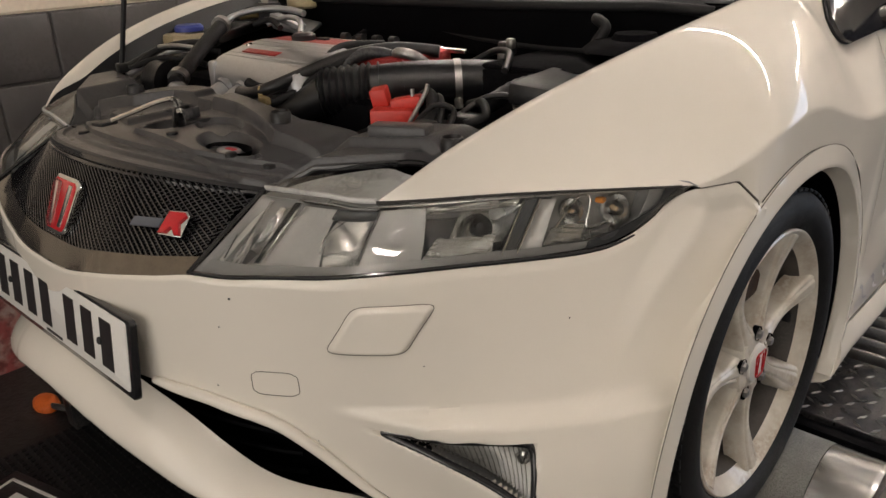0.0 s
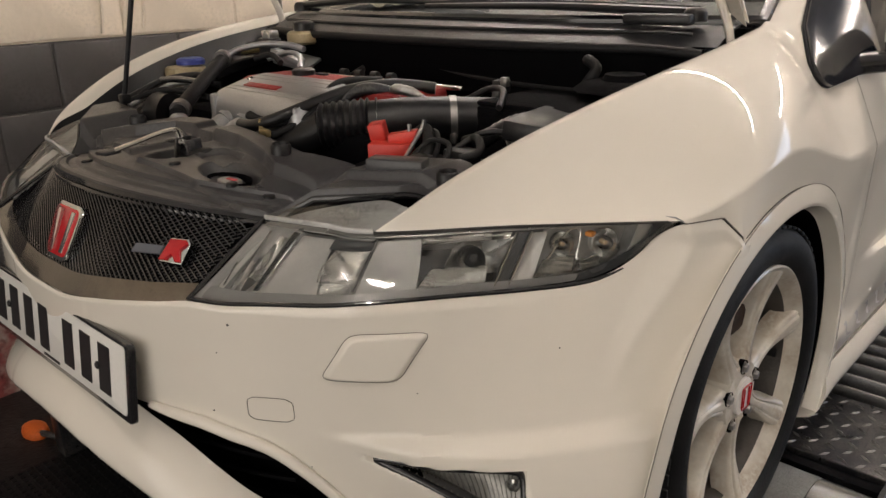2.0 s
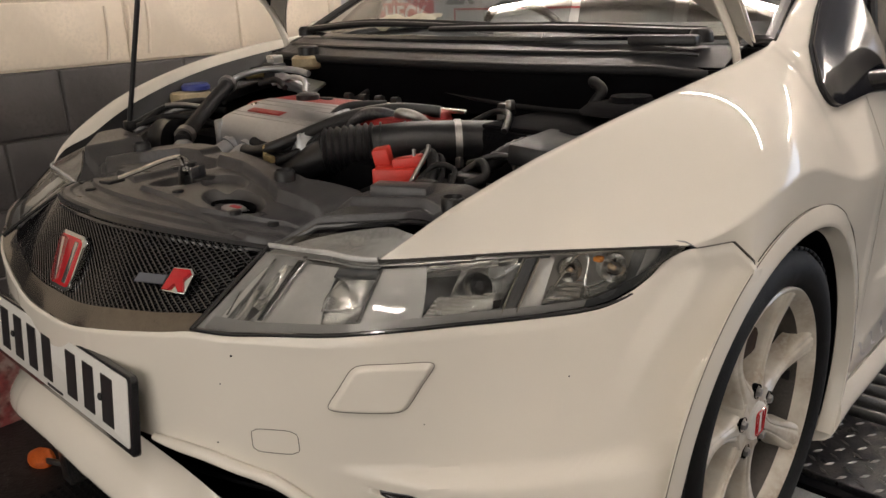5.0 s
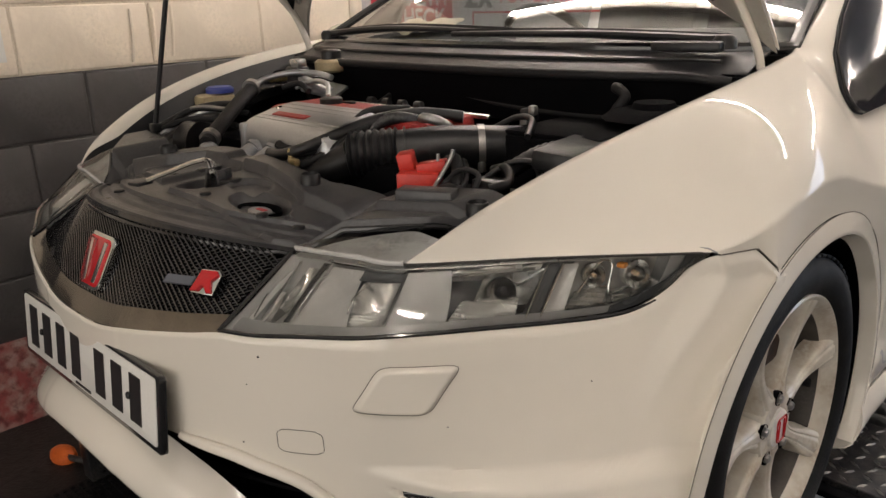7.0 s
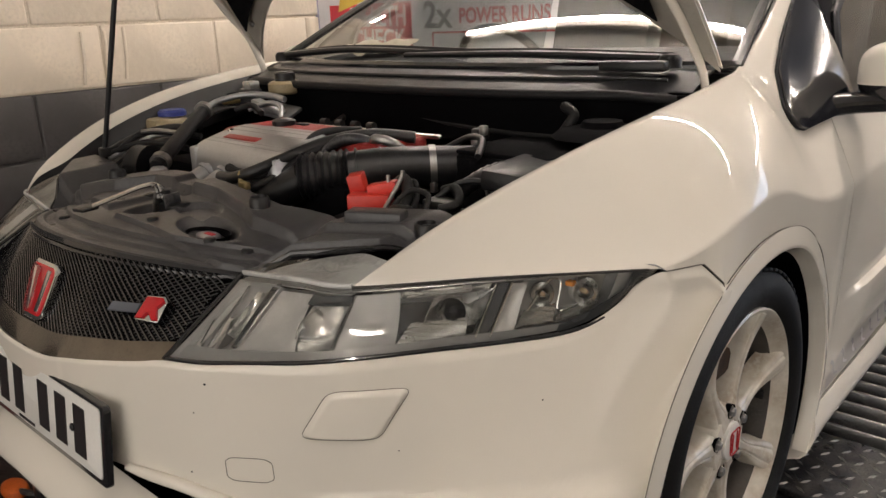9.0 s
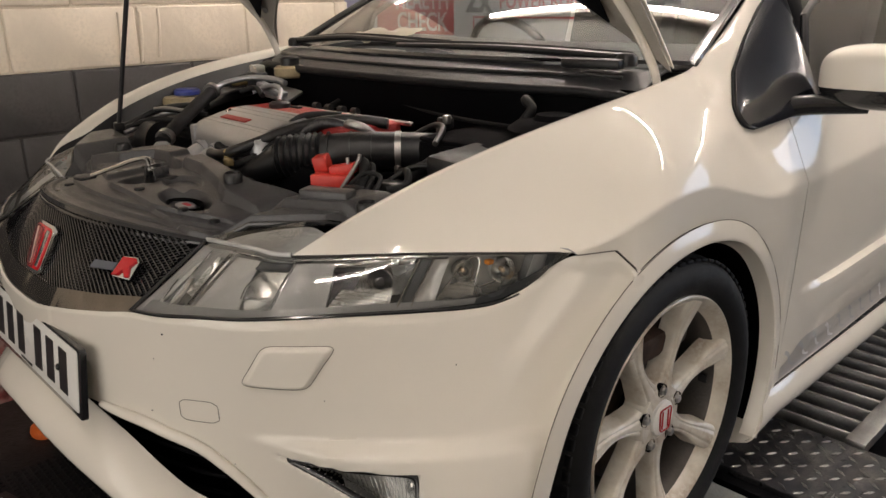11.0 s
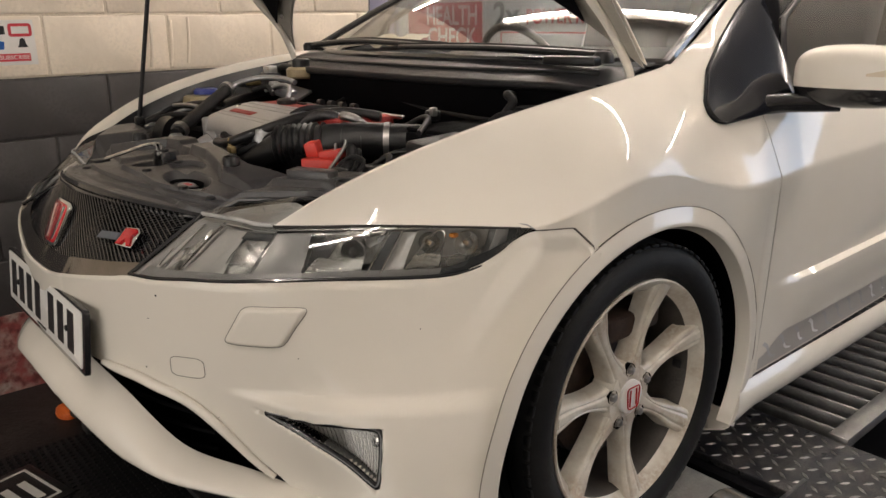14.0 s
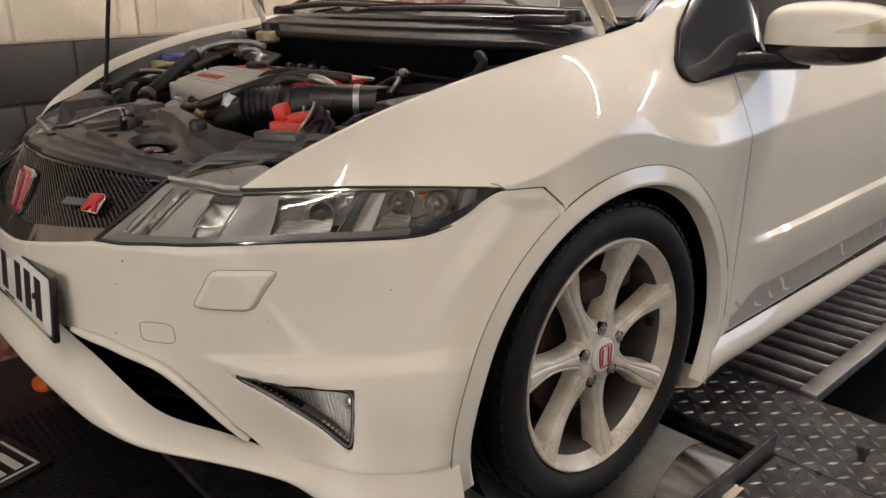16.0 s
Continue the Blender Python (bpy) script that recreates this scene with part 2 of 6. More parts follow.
def tube(pts, r, n=10, bm=None, ridges=0.0, flat=1.0):
    """Tube along a line; r is a number or a function of the way along."""
    bm = bm or bmesh.new()
    p = [Vector(q) for q in pts]
    rad = r if callable(r) else (lambda t: r)
    rings, ref = [], None
    for i, q in enumerate(p):
        t = (p[min(i + 1, len(p) - 1)] - p[max(i - 1, 0)]).normalized()
        if ref is None:
            ref = Vector((0, 0, 1)) if abs(t.z) < 0.9 else Vector((1, 0, 0))
        side = t.cross(ref).normalized()
        ref = side.cross(t).normalized()
        k = rad(i / (len(p) - 1)) * (1 + (ridges if i % 2 else 0))
        rings.append([bm.verts.new(q + k * (math.cos(a) * side + flat * math.sin(a) * ref)) for a in [2 * math.pi * j / n for j in range(n)]])
    for a, b in zip(rings, rings[1:]):
        for j in range(n):
            bm.faces.new((a[j], a[(j + 1) % n], b[(j + 1) % n], b[j]))
    bm.faces.new(rings[0][::-1])
    bm.faces.new(rings[-1])
    return bm


def box(c, s, bevel=0.0, rot=None, bm=None, seg=2):
    own = bmesh.new()
    bmesh.ops.create_cube(own, size=1.0)
    bmesh.ops.scale(own, vec=s, verts=own.verts)
    if bevel:
        bmesh.ops.bevel(own, geom=own.edges[:], offset=bevel, segments=seg, profile=0.5, affect="EDGES")
    m = Matrix.Translation(c) @ (rot.to_4x4() if rot is not None else Matrix())
    bmesh.ops.transform(own, matrix=m, verts=own.verts)
    return join(bm, own)


def join(bm, own):
    if bm is None:
        return own
    me = bpy.data.meshes.new("tmp")
    own.to_mesh(me)
    own.free()
    bm.from_mesh(me)
    bpy.data.meshes.remove(me)
    return bm


def lathe(profile, n, m=None, bm=None):
    """Profile of (radius, height), turned round z, then moved by m."""
    own = bmesh.new()
    rings = []
    for r, h in profile:
        rings.append([own.verts.new((r * math.cos(2 * math.pi * j / n), r * math.sin(2 * math.pi * j / n), h)) for j in range(n)])
    for a, b in zip(rings, rings[1:]):
        for j in range(n):
            own.faces.new((a[j], a[(j + 1) % n], b[(j + 1) % n], b[j]))
    bmesh.ops.remove_doubles(own, verts=own.verts, dist=1e-6)
    if m is not None:
        bmesh.ops.transform(own, matrix=m, verts=own.verts)
    return join(bm, own)


def slab(outline, m, depth, bevel=0.0, bm=None, seg=2):
    """Flat outline of (x, y), given depth in z, bevelled, moved by m."""
    own = bmesh.new()
    lo = [own.verts.new((x, y, 0)) for x, y in outline]
    hi = [own.verts.new((x, y, depth)) for x, y in outline]
    own.faces.new(lo[::-1])
    top = own.faces.new(hi)
    n = len(lo)
    for i in range(n):
        own.faces.new((lo[i], lo[(i + 1) % n], hi[(i + 1) % n], hi[i]))
    if bevel:
        bmesh.ops.bevel(own, geom=list(top.edges), offset=bevel, segments=seg, profile=0.5, affect="EDGES")
    bmesh.ops.transform(own, matrix=m, verts=own.verts)
    return join(bm, own)


def rounded(w, h, r, skew=0.0, n=4, taper=1.0):
    """Outline of a rounded rectangle about the origin."""
    out = []
    for cx, cy, a0 in ((w / 2 - r, h / 2 - r, 0), (-w / 2 + r, h / 2 - r, 90), (-w / 2 + r, -h / 2 + r, 180), (w / 2 - r, -h / 2 + r, 270)):
        for k in range(n + 1):
            a = radians(a0 + 90 * k / n)
            x, y = cx + r * math.cos(a), cy + r * math.sin(a)
            out.append((x * (1 + (taper - 1) * (0.5 - y / h)) + skew * y, y))
    return out


def frame_to(o, xdir, ydir):
    """Matrix whose x and y lie along the given directions at o."""
    x = Vector(xdir).normalized()
    z = x.cross(Vector(ydir)).normalized()
    y = z.cross(x)
    return Matrix(((x.x, y.x, z.x, o[0]), (x.y, y.y, z.y, o[1]), (x.z, y.z, z.z, o[2]), (0, 0, 0, 1)))


def table(rows, t):
    """Straight-line reading of (key, value) rows."""
    for (a, va), (b, vb) in zip(rows, rows[1:]):
        if t <= b:
            return va + (vb - va) * min(1, max(0, (t - a) / (b - a)))
    return rows[-1][1]


def soft(rows, t):
    """Smoothed reading of a table."""
    return sum(table(rows, t + d) for d in (-0.02, -0.01, 0, 0.01, 0.02)) / 5


def step(a, b, t):
    u = min(1, max(0, (t - a) / (b - a)))
    return u * u * (3 - 2 * u)


def letters(text, m, size, mat, parent, name="lettering", depth=0.001, bold=0.0):
    cu = bpy.data.curves.new(name, "FONT")
    cu.body, cu.size, cu.extrude, cu.align_x, cu.align_y = text, size, depth, "CENTER", "CENTER"
    cu.offset = size * bold
    tmp = new("tmp_text", cu)
    me = bpy.data.meshes.new_from_object(tmp)
    bpy.data.objects.remove(tmp)
    me.materials.clear()
    me.materials.append(mat)
    ob = new(name, me)
    ob.matrix_world = m
    if parent is not None:
        ob.parent = parent
    return ob


def mirrored(bm):
    bmesh.ops.scale(bm, vec=(-1, 1, 1), verts=bm.verts)
    bmesh.ops.reverse_faces(bm, faces=bm.faces)
    return bm


def squircle(x, y, p=7):
    """A place in the square moved so that the square's corners become round."""
    m = max(abs(x), abs(y))
    if m < 1e-6:
        return x, y
    k = 1 + (((abs(x) / m) ** p + (abs(y) / m) ** p) ** (-1 / p) - 1) * m
    return x * k, y * k


MIRROR_C, MIRROR_R = Vector((.948, .565, .905)), Vector((.128, .075, .066))


def mirror_pt_angles(th, ph, sg, grow=1.0):
    """Rounded-box shell of the mirror, th round the upright axis, ph above the middle."""
    def pw(c, e):
        return math.copysign(abs(c) ** e, c)
    e = .62
    x = pw(math.cos(th), e) * pw(math.cos(ph), e)
    y = pw(math.sin(th), e) * pw(math.cos(ph), e)
    z = pw(math.sin(ph), e)
    taper = 1 + .12 * x
    p = Vector((MIRROR_R.x * x, MIRROR_R.y * y * taper, MIRROR_R.z * z * (1 - .10 * max(0, x)))) * grow
    if y > .55:
        p.y = MIRROR_R.y * .55
    p = Matrix.Rotation(radians(8), 3, "Z") @ p
    return Vector((sg * (MIRROR_C.x + p.x), MIRROR_C.y + p.y, MIRROR_C.z + p.z))


def mirror_pt(u, v, sg, low=False):
    th = 2 * math.pi * u
    ph = radians(-9) + radians(98.9) * v if not low else radians(-89.9) + radians(82) * v
    p = mirror_pt_angles(th, ph, sg, .992 if low else 1.0)
    return p

# ---- the room ----
FLOOR_Z, WALL_X, CEIL_Z = -0.30, -1.45, 2.45
BAN_X, BAN_Y = -3.40, 3.30


def plain(name, c, size, mat, label):
    tagged(part(name, box(c, size), mat, None, label, False), kind="structure")


plain("floor", (-.3, .6, FLOOR_Z - .05), (10.0, 8.8, .1), FLOOR, "dark dusty painted concrete workshop floor")
plain("ceiling", (-.3, .6, CEIL_Z + .05), (10.0, 8.8, .1), CEIL, "plain pale workshop ceiling")
plain("wall_front", (.8, -3.7, 1.05), (7.6, .1, 2.9), PLAIN, "plain painted workshop wall")
plain("wall_back", (1.5, 4.9, 1.05), (6.4, .1, 2.9), PLAIN, "plain painted workshop wall")
plain("wall_side", (4.65, .6, 1.05), (.1, 8.6, 2.9), PLAIN, "plain painted workshop wall")
plain("wall_partition", (-3.43, BAN_Y + .05, 1.05), (3.7, .1, 2.9), PLAIN, "pale partition wall behind the banner")
plain("wall_recess", (-3.43, .93, 1.05), (3.7, .1, 2.9), PLAIN, "plain painted recess wall")
plain("wall_far", (-5.2, 2.1, 1.05), (.1, 2.5, 2.9), PLAIN, "plain painted recess wall")
plain("wall_return", (-1.63, 4.1, 1.05), (.1, 1.6, 2.9), PLAIN, "plain painted return wall")

# block wall: backing of mortar, then blocks as pieces
BLOCK_L, BLOCK_H, JOINT = 0.45, 0.2145, 0.008
wall = thing("wall_block", "painted block wall, cream above and charcoal below", "wall", kind="structure")
part("mortar", box((WALL_X - 0.075, -1.325, 0.425), (0.14, 4.67, 0.85)), DARKJOINT, wall, "charcoal painted joints", False)
part("mortar", box((WALL_X - 0.075, -1.325, 0.85 + 0.8), (0.14, 4.67, 1.6)), CREAMJOINT, wall, "cream painted joints", False)


def block_mesh(seed):
    rnd = random.Random(seed)
    bm = box((0, 0, 0), (0.05, BLOCK_L - JOINT, BLOCK_H - JOINT), 0.006, seg=2)
    for v in bm.verts:
        v.co.y += rnd.uniform(-0.0012, 0.0012)
        v.co.z += rnd.uniform(-0.0012, 0.0012)
    me = bpy.data.meshes.new("block")
    bm.to_mesh(me)
    bm.free()
    for p in me.polygons:
        p.use_smooth = True
    return me


BLOCKS = {}
for tone, mat in (("cream", CREAMWALL), ("dark", DARKWALL)):
    BLOCKS[tone] = [block_mesh(k) for k in range(5)]
    for me in BLOCKS[tone]:
        me.materials.append(mat)
rnd = random.Random(4)
for row in range(-4, 7):
    z = 0.85 + (row + 0.5) * BLOCK_H
    if z - BLOCK_H / 2 < -0.02:
        continue
    shift = (0.275 if row % 2 else 0.05) if row >= 0 else (0.247 if row % 2 else 0.04)
    for k in range(-8, 11):
        y = shift + (k + 0.5) * BLOCK_L
        y0, y1 = max(y - BLOCK_L / 2, -3.62), min(y + BLOCK_L / 2, 1.02)
        if y1 - y0 < .05:
            continue
        y = (y0 + y1) / 2
        ob = new("block", rnd.choice(BLOCKS["cream" if row >= 0 else "dark"]))
        ob.parent = wall
        ob.location = (WALL_X - 0.0245 + rnd.uniform(-0.0012, 0.0012), y, z)
        ob.scale.y = (y1 - y0) / BLOCK_L
        ob.rotation_euler = (rnd.uniform(-0.003, 0.003), 0, rnd.uniform(-0.002, 0.002))
# paint runs and filler ribs over one joint of the cream wall
for y, zz in ((-0.02, 0.95), (0.06, 0.95), (0.13, 0.96)):
    part("filler_rib", tube(smooth_line([(WALL_X + 0.001, y - 0.01, zz - 0.085), (WALL_X + 0.004, y, zz), (WALL_X + 0.001, y + 0.004, zz + 0.09)], 6), 0.006, 8), CREAMWALL, wall)
# flaking red band at the foot of the wall
red_base = bmesh.new()


def red_face(u, v):
    y, z = -3.6 + 4.61 * u, FLOOR_Z + 0.30 * v
    return (WALL_X + 0.01 + 0.006 * noise.noise(Vector((y * 9, z * 9, 0))) + 0.003 * noise.noise(Vector((y * 40, z * 40, 3))), y, z)


red_base = surf(red_face, 400, 14, 0.02)
tagged(part("wall_base", red_base, REDWALL, None, "flaking red painted plinth at the foot of the wall"), kind="structure")

# ceiling tubes, two of them added as unseen fill
for x, y, ln, along in LAMPS:
    lamp = thing("tube_light", "white batten ceiling light with a glowing tube", "ceiling light", (x, y, CEIL_Z), "ceiling lights")
    dx, dy = (ln / 2, 0) if along == "x" else (0, ln / 2)
    part("batten", box((0, 0, -0.03), (0.07 + 2 * dx, 0.07 + 2 * dy, 0.06), 0.01), PLAIN, lamp)
    part("tube", tube([(-dx, -dy, -0.09), (dx, dy, -0.09)], 0.014, 12), TUBE, lamp, "glowing tube")
    part("cap", box((-dx * 0.99, -dy * 0.99, -0.08), (0.05, 0.05, 0.07), 0.006), PLAIN, lamp)
    part("cap", box((dx * 0.99, dy * 0.99, -0.08), (0.05, 0.05, 0.07), 0.006), PLAIN, lamp)

# ---- dynamometer bed ----
PLAT_Z = 0.0
platform = thing("dyno_bed", "dark steel rolling road bed with chequer plates", "dyno bed", (0, 0, FLOOR_Z))


def plate_piece(name, x0, x1, y0, y1, lugs=True):
    p = part(name, box(((x0 + x1) / 2, (y0 + y1) / 2, -FLOOR_Z - 0.01), (x1 - x0, y1 - y0, 0.02), 0.003), DARKSTEEL, platform, "dark chequer plate", False)
    if lugs:
        bm = bmesh.new()
        n = 0
        px = 0.037
        for i in range(int((x1 - x0) / px)):
            for j in range(int((y1 - y0) / px)):
                a = radians(57 if (i + j) % 2 else -33)
                cx, cy = x0 + (i + 0.5) * px, y0 + (j + 0.5) * px
                ca, sa = math.cos(a), math.sin(a)
                q = []
                for lx, ly, lz in ((-0.015, 0, 0), (0, -0.0046, 0), (0.015, 0, 0), (0, 0.0046, 0), (-0.008, 0, 0.0030), (0.008, 0, 0.0030)):
                    q.append(bm.verts.new((cx + lx * ca - ly * sa, cy + lx * sa + ly * ca, -FLOOR_Z + lz)))
                for f3 in ((0, 1, 4), (1, 5, 4), (1, 2, 5), (2, 3, 5), (3, 4, 5), (3, 0, 4)):
                    bm.faces.new([q[k] for k in f3])
        lug = part("tread_lug", bm, STEEL, p, "worn raised tread lugs")
        lug["kind"] = "stuff"
    return p


plate_piece("chequer_plate", 0.30, 1.75, 0.385, 0.69)
plate_piece("chequer_plate", 1.03, 1.75, -0.62, 0.381)
plate_piece("chequer_plate", -0.95, 0.296, 0.385, 0.69, False)
plate_piece("chequer_plate", -0.95, 1.016, -0.62, -0.33, False)
# beams in near-black: the dark below the plates is in their colour
for y0, y1 in ((-0.34, -0.30), (0.345, 0.38)):
    part("cross_beam", box((0.2, (y0 + y1) / 2, -FLOOR_Z - 0.06), (1.7, y1 - y0, 0.10), 0.004), SHADE_BLACK, platform)
part("frame_side", box((1.72, 0.7, -FLOOR_Z / 2 - 0.02), (0.06, 2.6, -FLOOR_Z - 0.06), 0.004), DARKSTEEL, platform)
part("frame_side", box((-0.92, 0.7, -FLOOR_Z / 2 - 0.02), (0.06, 2.6, -FLOOR_Z - 0.06), 0.004), DARKSTEEL, platform)
# rollers
for yc in (-0.20, 0.215):
    m = Matrix.Translation((0.560, yc, -0.118 - FLOOR_Z)) @ Euler((0, radians(90), 0)).to_matrix().to_4x4()
    roller = part("roller", lathe([(0.02, -0.45), (0.148, -0.45), (0.150, -0.447), (0.150, -0.44), (0.150, 0.343)], 64, m), KNURL, platform, "knurled steel dyno roller")
    part("roller_end", lathe([(0.1485, 0.3435), (0.1500, 0.3445), (0.1500, 0.347), (0.1500, 0.440), (0.1500, 0.444), (0.148, 0.45), (0.148, 0.4505), (0.02, 0.4505)], 64, m), POLISHED, platform, "polished bare steel roller end")
# guard bracket beside the roller
part("guard_strip", box((1.022, 0.10, 0.022 - FLOOR_Z), (0.010, 0.57, 0.060), 0.002), DARKSTEEL, platform, "upright dark steel guard strip")
# grating behind the plate
for k in range(16):
    part("grate_bar", box((0.38, 0.745 + k * 0.074, -FLOOR_Z - 0.030), (1.12, 0.010, 0.062), 0.0025), STEEL, platform, "worn steel grating bar")
# near-black sheet, the dark under the grating put into its colour
part("grate_floor", box((0.4, 1.25, 0.10), (1.2, 1.15, 0.02)), SHADE_BLACK, platform)
part("side_rail", box((0.965, 1.42, -FLOOR_Z - 0.005), (0.05, 1.45, 0.03), 0.004), STEEL, platform, "bright worn steel side rail")
part("side_rail", box((-0.21, 1.42, -FLOOR_Z - 0.005), (0.05, 1.45, 0.03), 0.004), STEEL, platform)
bolt = thing("hex_bolt", "black hex bolt standing on the chequer plate", "bolt", (1.17, 0.50, PLAT_Z))
part("bolt_head", lathe([(0.014, 0.018), (0.014, 0.034), (0.012, 0.036), (0, 0.036)], 6), DARKSTEEL, bolt, smooth=False)
part("bolt_shank", lathe([(0.009, 0.0), (0.009, 0.018)], 12), DARKSTEEL, bolt)

# ---- the car: body skin ----
car = thing("car", "cream white three-door hot hatch with its bonnet open, on rollers", "car", (0, 0, 0))
# half outline in plan of the bumper, high and low
UPPER = [(0, -.842), (.14, -.835), (.27, -.812), (.353, -.786), (.42, -.757), (.541, -.70), (.624, -.613), (.72, -.462), (.79, -.33), (.835, -.225), (.852, -.15)]
LOWER = [(0, -.85), (.14, -.843), (.27, -.818), (.36, -.79), (.45, -.752), (.583, -.662), (.66, -.607), (.735, -.543), (.79, -.475), (.835, -.40), (.855, -.33)]


def plan(rows, s):
    """Outline in plan with its corners eased."""
    return .25 * plan_raw(rows, s - .045) + .5 * plan_raw(rows, s) + .25 * plan_raw(rows, s + .045) if s > .1 else plan_raw(rows, s)


def plan_raw(rows, s):
    n = len(rows) - 1
    t = min(max(s, 0), 1.1) * n
    i = min(int(t), n - 1)
    u = t - i
    b, c = Vector(rows[i]), Vector(rows[i + 1])
    a = Vector(rows[i - 1]) if i else Vector((-rows[1][0], rows[1][1]))
    d = Vector(rows[i + 2]) if i + 2 <= n else 2 * c - b
    return 0.5 * ((2 * b) + (c - a) * u + (2 * a - 5 * b + 4 * c - d) * u * u + (3 * b - a - 3 * c + d) * u ** 3)


def skin(s, z, out=0.0):
    """Point of the nose's skin, s from the middle (0) round to the wheel arch (1), set outwards."""
    k = max(-0.6, min(1.25, (z - 0.42) / 0.2))
    a, b = plan(LOWER, s), plan(UPPER, s)
    p = a + (b - a) * k
    if out:
        t = (plan(LOWER, s + 0.01) - plan(LOWER, max(0, s - 0.01))) * (1 - k) + (plan(UPPER, s + 0.01) - plan(UPPER, max(0, s - 0.01))) * k
        if s < 0.01:
            t = Vector((1, 0))
        t.normalize()
        p = p + out * Vector((t.y, -t.x))
    return Vector((p.x, p.y, z))


TOP = [(0, .580), (.055, .580), (.2, .612), (.304, .628), (.39, .627), (.46, .637), (.553, .643), (.626, .642), (.684, .637), (.732, .634), (.765, .641), (.795, .664), (.825, .701), (.86, .708), (.895, .706), (.94, .662)]
MOUTH = [(0, .452), (.2, .452), (.314, .446), (.40, .428), (.425, .410), (.464, .336), (.487, .284), (.523, .272), (.60, .285), (.705, .296), (1.0, .296)]
SEAM = [(.27, .968), (.31, .975), (.396, .947), (.49, .918), (.573, .924), (.654, .945), (.70, .93)]
FOG = [(.487, .426), (.704, .420), (.738, .323)]


def tri_depth(s, z):
    """How far inside the fog lamp's triangle a place lies."""
    d = 9
    for (ax, az), (bx, bz) in zip(FOG, FOG[1:] + FOG[:1]):
        ln = math.hypot(bx - ax, bz - az)
        d = min(d, ((z - az) * (bx - ax) - (s - ax) * (bz - az)) / ln * -1)
    return d


def relief(s, z):
    ledge = 0.025 * step(.460, .442, z) * step(.44, .60, s) * (1 - 0.7 * step(.86, .96, s))
    ledge *= 1 - step(.40, .30, z) * 0.6
    fog = -0.016 * step(-0.002, 0.006, tri_depth(s, z))
    return ledge + fog


def bumper(u, v):
    sg = -1 if u < 0.5 else 1
    w = abs(2 * u - 1)
    q = .955 * w
    z = soft(MOUTH, q) + (soft(TOP, q) - soft(MOUTH, q)) * v
    s = w * soft(SEAM, z)
    p = skin(s, z, relief(s, z) - 0.004 * step(0.96, 1.0, v) ** 2 + .012 * step(.85, .95, s))
    if w > .78 and v > .4:
        # the upper corner is drawn to the edge of the wing
        zt = soft(TOP, q)
        st = w * soft(SEAM, zt)
        top = skin(st, zt, relief(st, zt) - .004 + .012 * step(.85, .95, st))
        edge = wing_low(max(-.28, min(top.y, -.190))) - Vector((.0005, .0015, .0015))
        p += (edge - top) * step(.40, 1.0, v) * step(-.31, -.27, top.y)
    return (sg * p.x, p.y, p.z)


def bumper_mesh(nu=420, nv=72):
    bm = bmesh.new()
    g = [[bm.verts.new(bumper(i / nu, j / nv)) for j in range(nv + 1)] for i in range(nu + 1)]

    def inside(i, j):
        w = abs(2 * i / nu - 1)
        q = .955 * w
        z = soft(MOUTH, q) + (soft(TOP, q) - soft(MOUTH, q)) * j / nv
        return tri_depth(w * soft(SEAM, z), z) > .0005

    for i in range(nu):
        for j in range(nv):
            if not (inside(i, j) and inside(i + 1, j + 1)):
                bm.faces.new((g[i][j], g[i + 1][j], g[i + 1][j + 1], g[i][j + 1]))
    bmesh.ops.remove_doubles(bm, verts=bm.verts, dist=1e-5)
    bmesh.ops.solidify(bm, geom=bm.faces[:], thickness=.003)
    return bm


for sg in (1, -1):
    edge = [skin(s, soft(MOUTH, s) + 0.003, 0.004) for s in [0.205 + 0.28 * k / 40 for k in range(41)]]
    part("mouth_moulding", tube([(sg * p.x, p.y, p.z) for p in edge], lambda t: 0.009 - 0.004 * abs(2 * t - 1) ** 4, 10), PAINT, car)

# splitter lip under the mouth
LIP_T = [(0, .446), (.1, .437), (.235, .390), (.372, .319), (.458, .298), (.50, .284), (.56, .280), (.705, .296), (1.0, .298)]
LIP_TO = [(0, -.035), (.1, -.025), (.372, -.020), (.458, -.012), (.50, .0), (1.0, .0)]
LIP_B = [(0, .376), (.066, .370), (.172, .333), (.258, .302), (.364, .285), (.427, .279), (.518, .258), (.673, .246), (.788, .236), (1.0, .208)]
LIP_BO = [(0, .030), (.453, .030), (.606, .030), (1.0, .034)]


def lip(u, v):
    sg = -1 if u < 0.5 else 1
    s = abs(2 * u - 1) * 1.0
    zt, zb, ot, ob_ = soft(LIP_T, s), soft(LIP_B, s), soft(LIP_TO, s), soft(LIP_BO, s)
    if v < 0.7:
        k = v / 0.7
        z = zt + (zb - zt) * k
        o = ot + (ob_ - ot) * math.sin(k * math.pi / 2) ** 0.9
    else:
        k = (v - 0.7) / 0.3
        z = zb - 0.022 * math.sin(k * math.pi * 0.6)
        o = ob_ - 0.07 * k + 0.006 * math.sin(k * math.pi)
    p = skin(s, z, o)
    return (sg * p.x, p.y, p.z)


part("splitter_lip", surf(lip, 240, 24, 0.004), PAINT, car, "cream white splitter lip below the bumper")


def under(u, v):
    s = (2 * u - 1) * 0.95
    z = soft(LIP_B, abs(s)) - 0.01 - 0.10 * v
    p = skin(abs(s), z, -0.02 - 0.10 * v)
    return (math.copysign(p.x, s), p.y, p.z)


part("undertray", surf(under, 80, 6, 0.003), BLACK_GLOSS, car, "gloss black undertray")


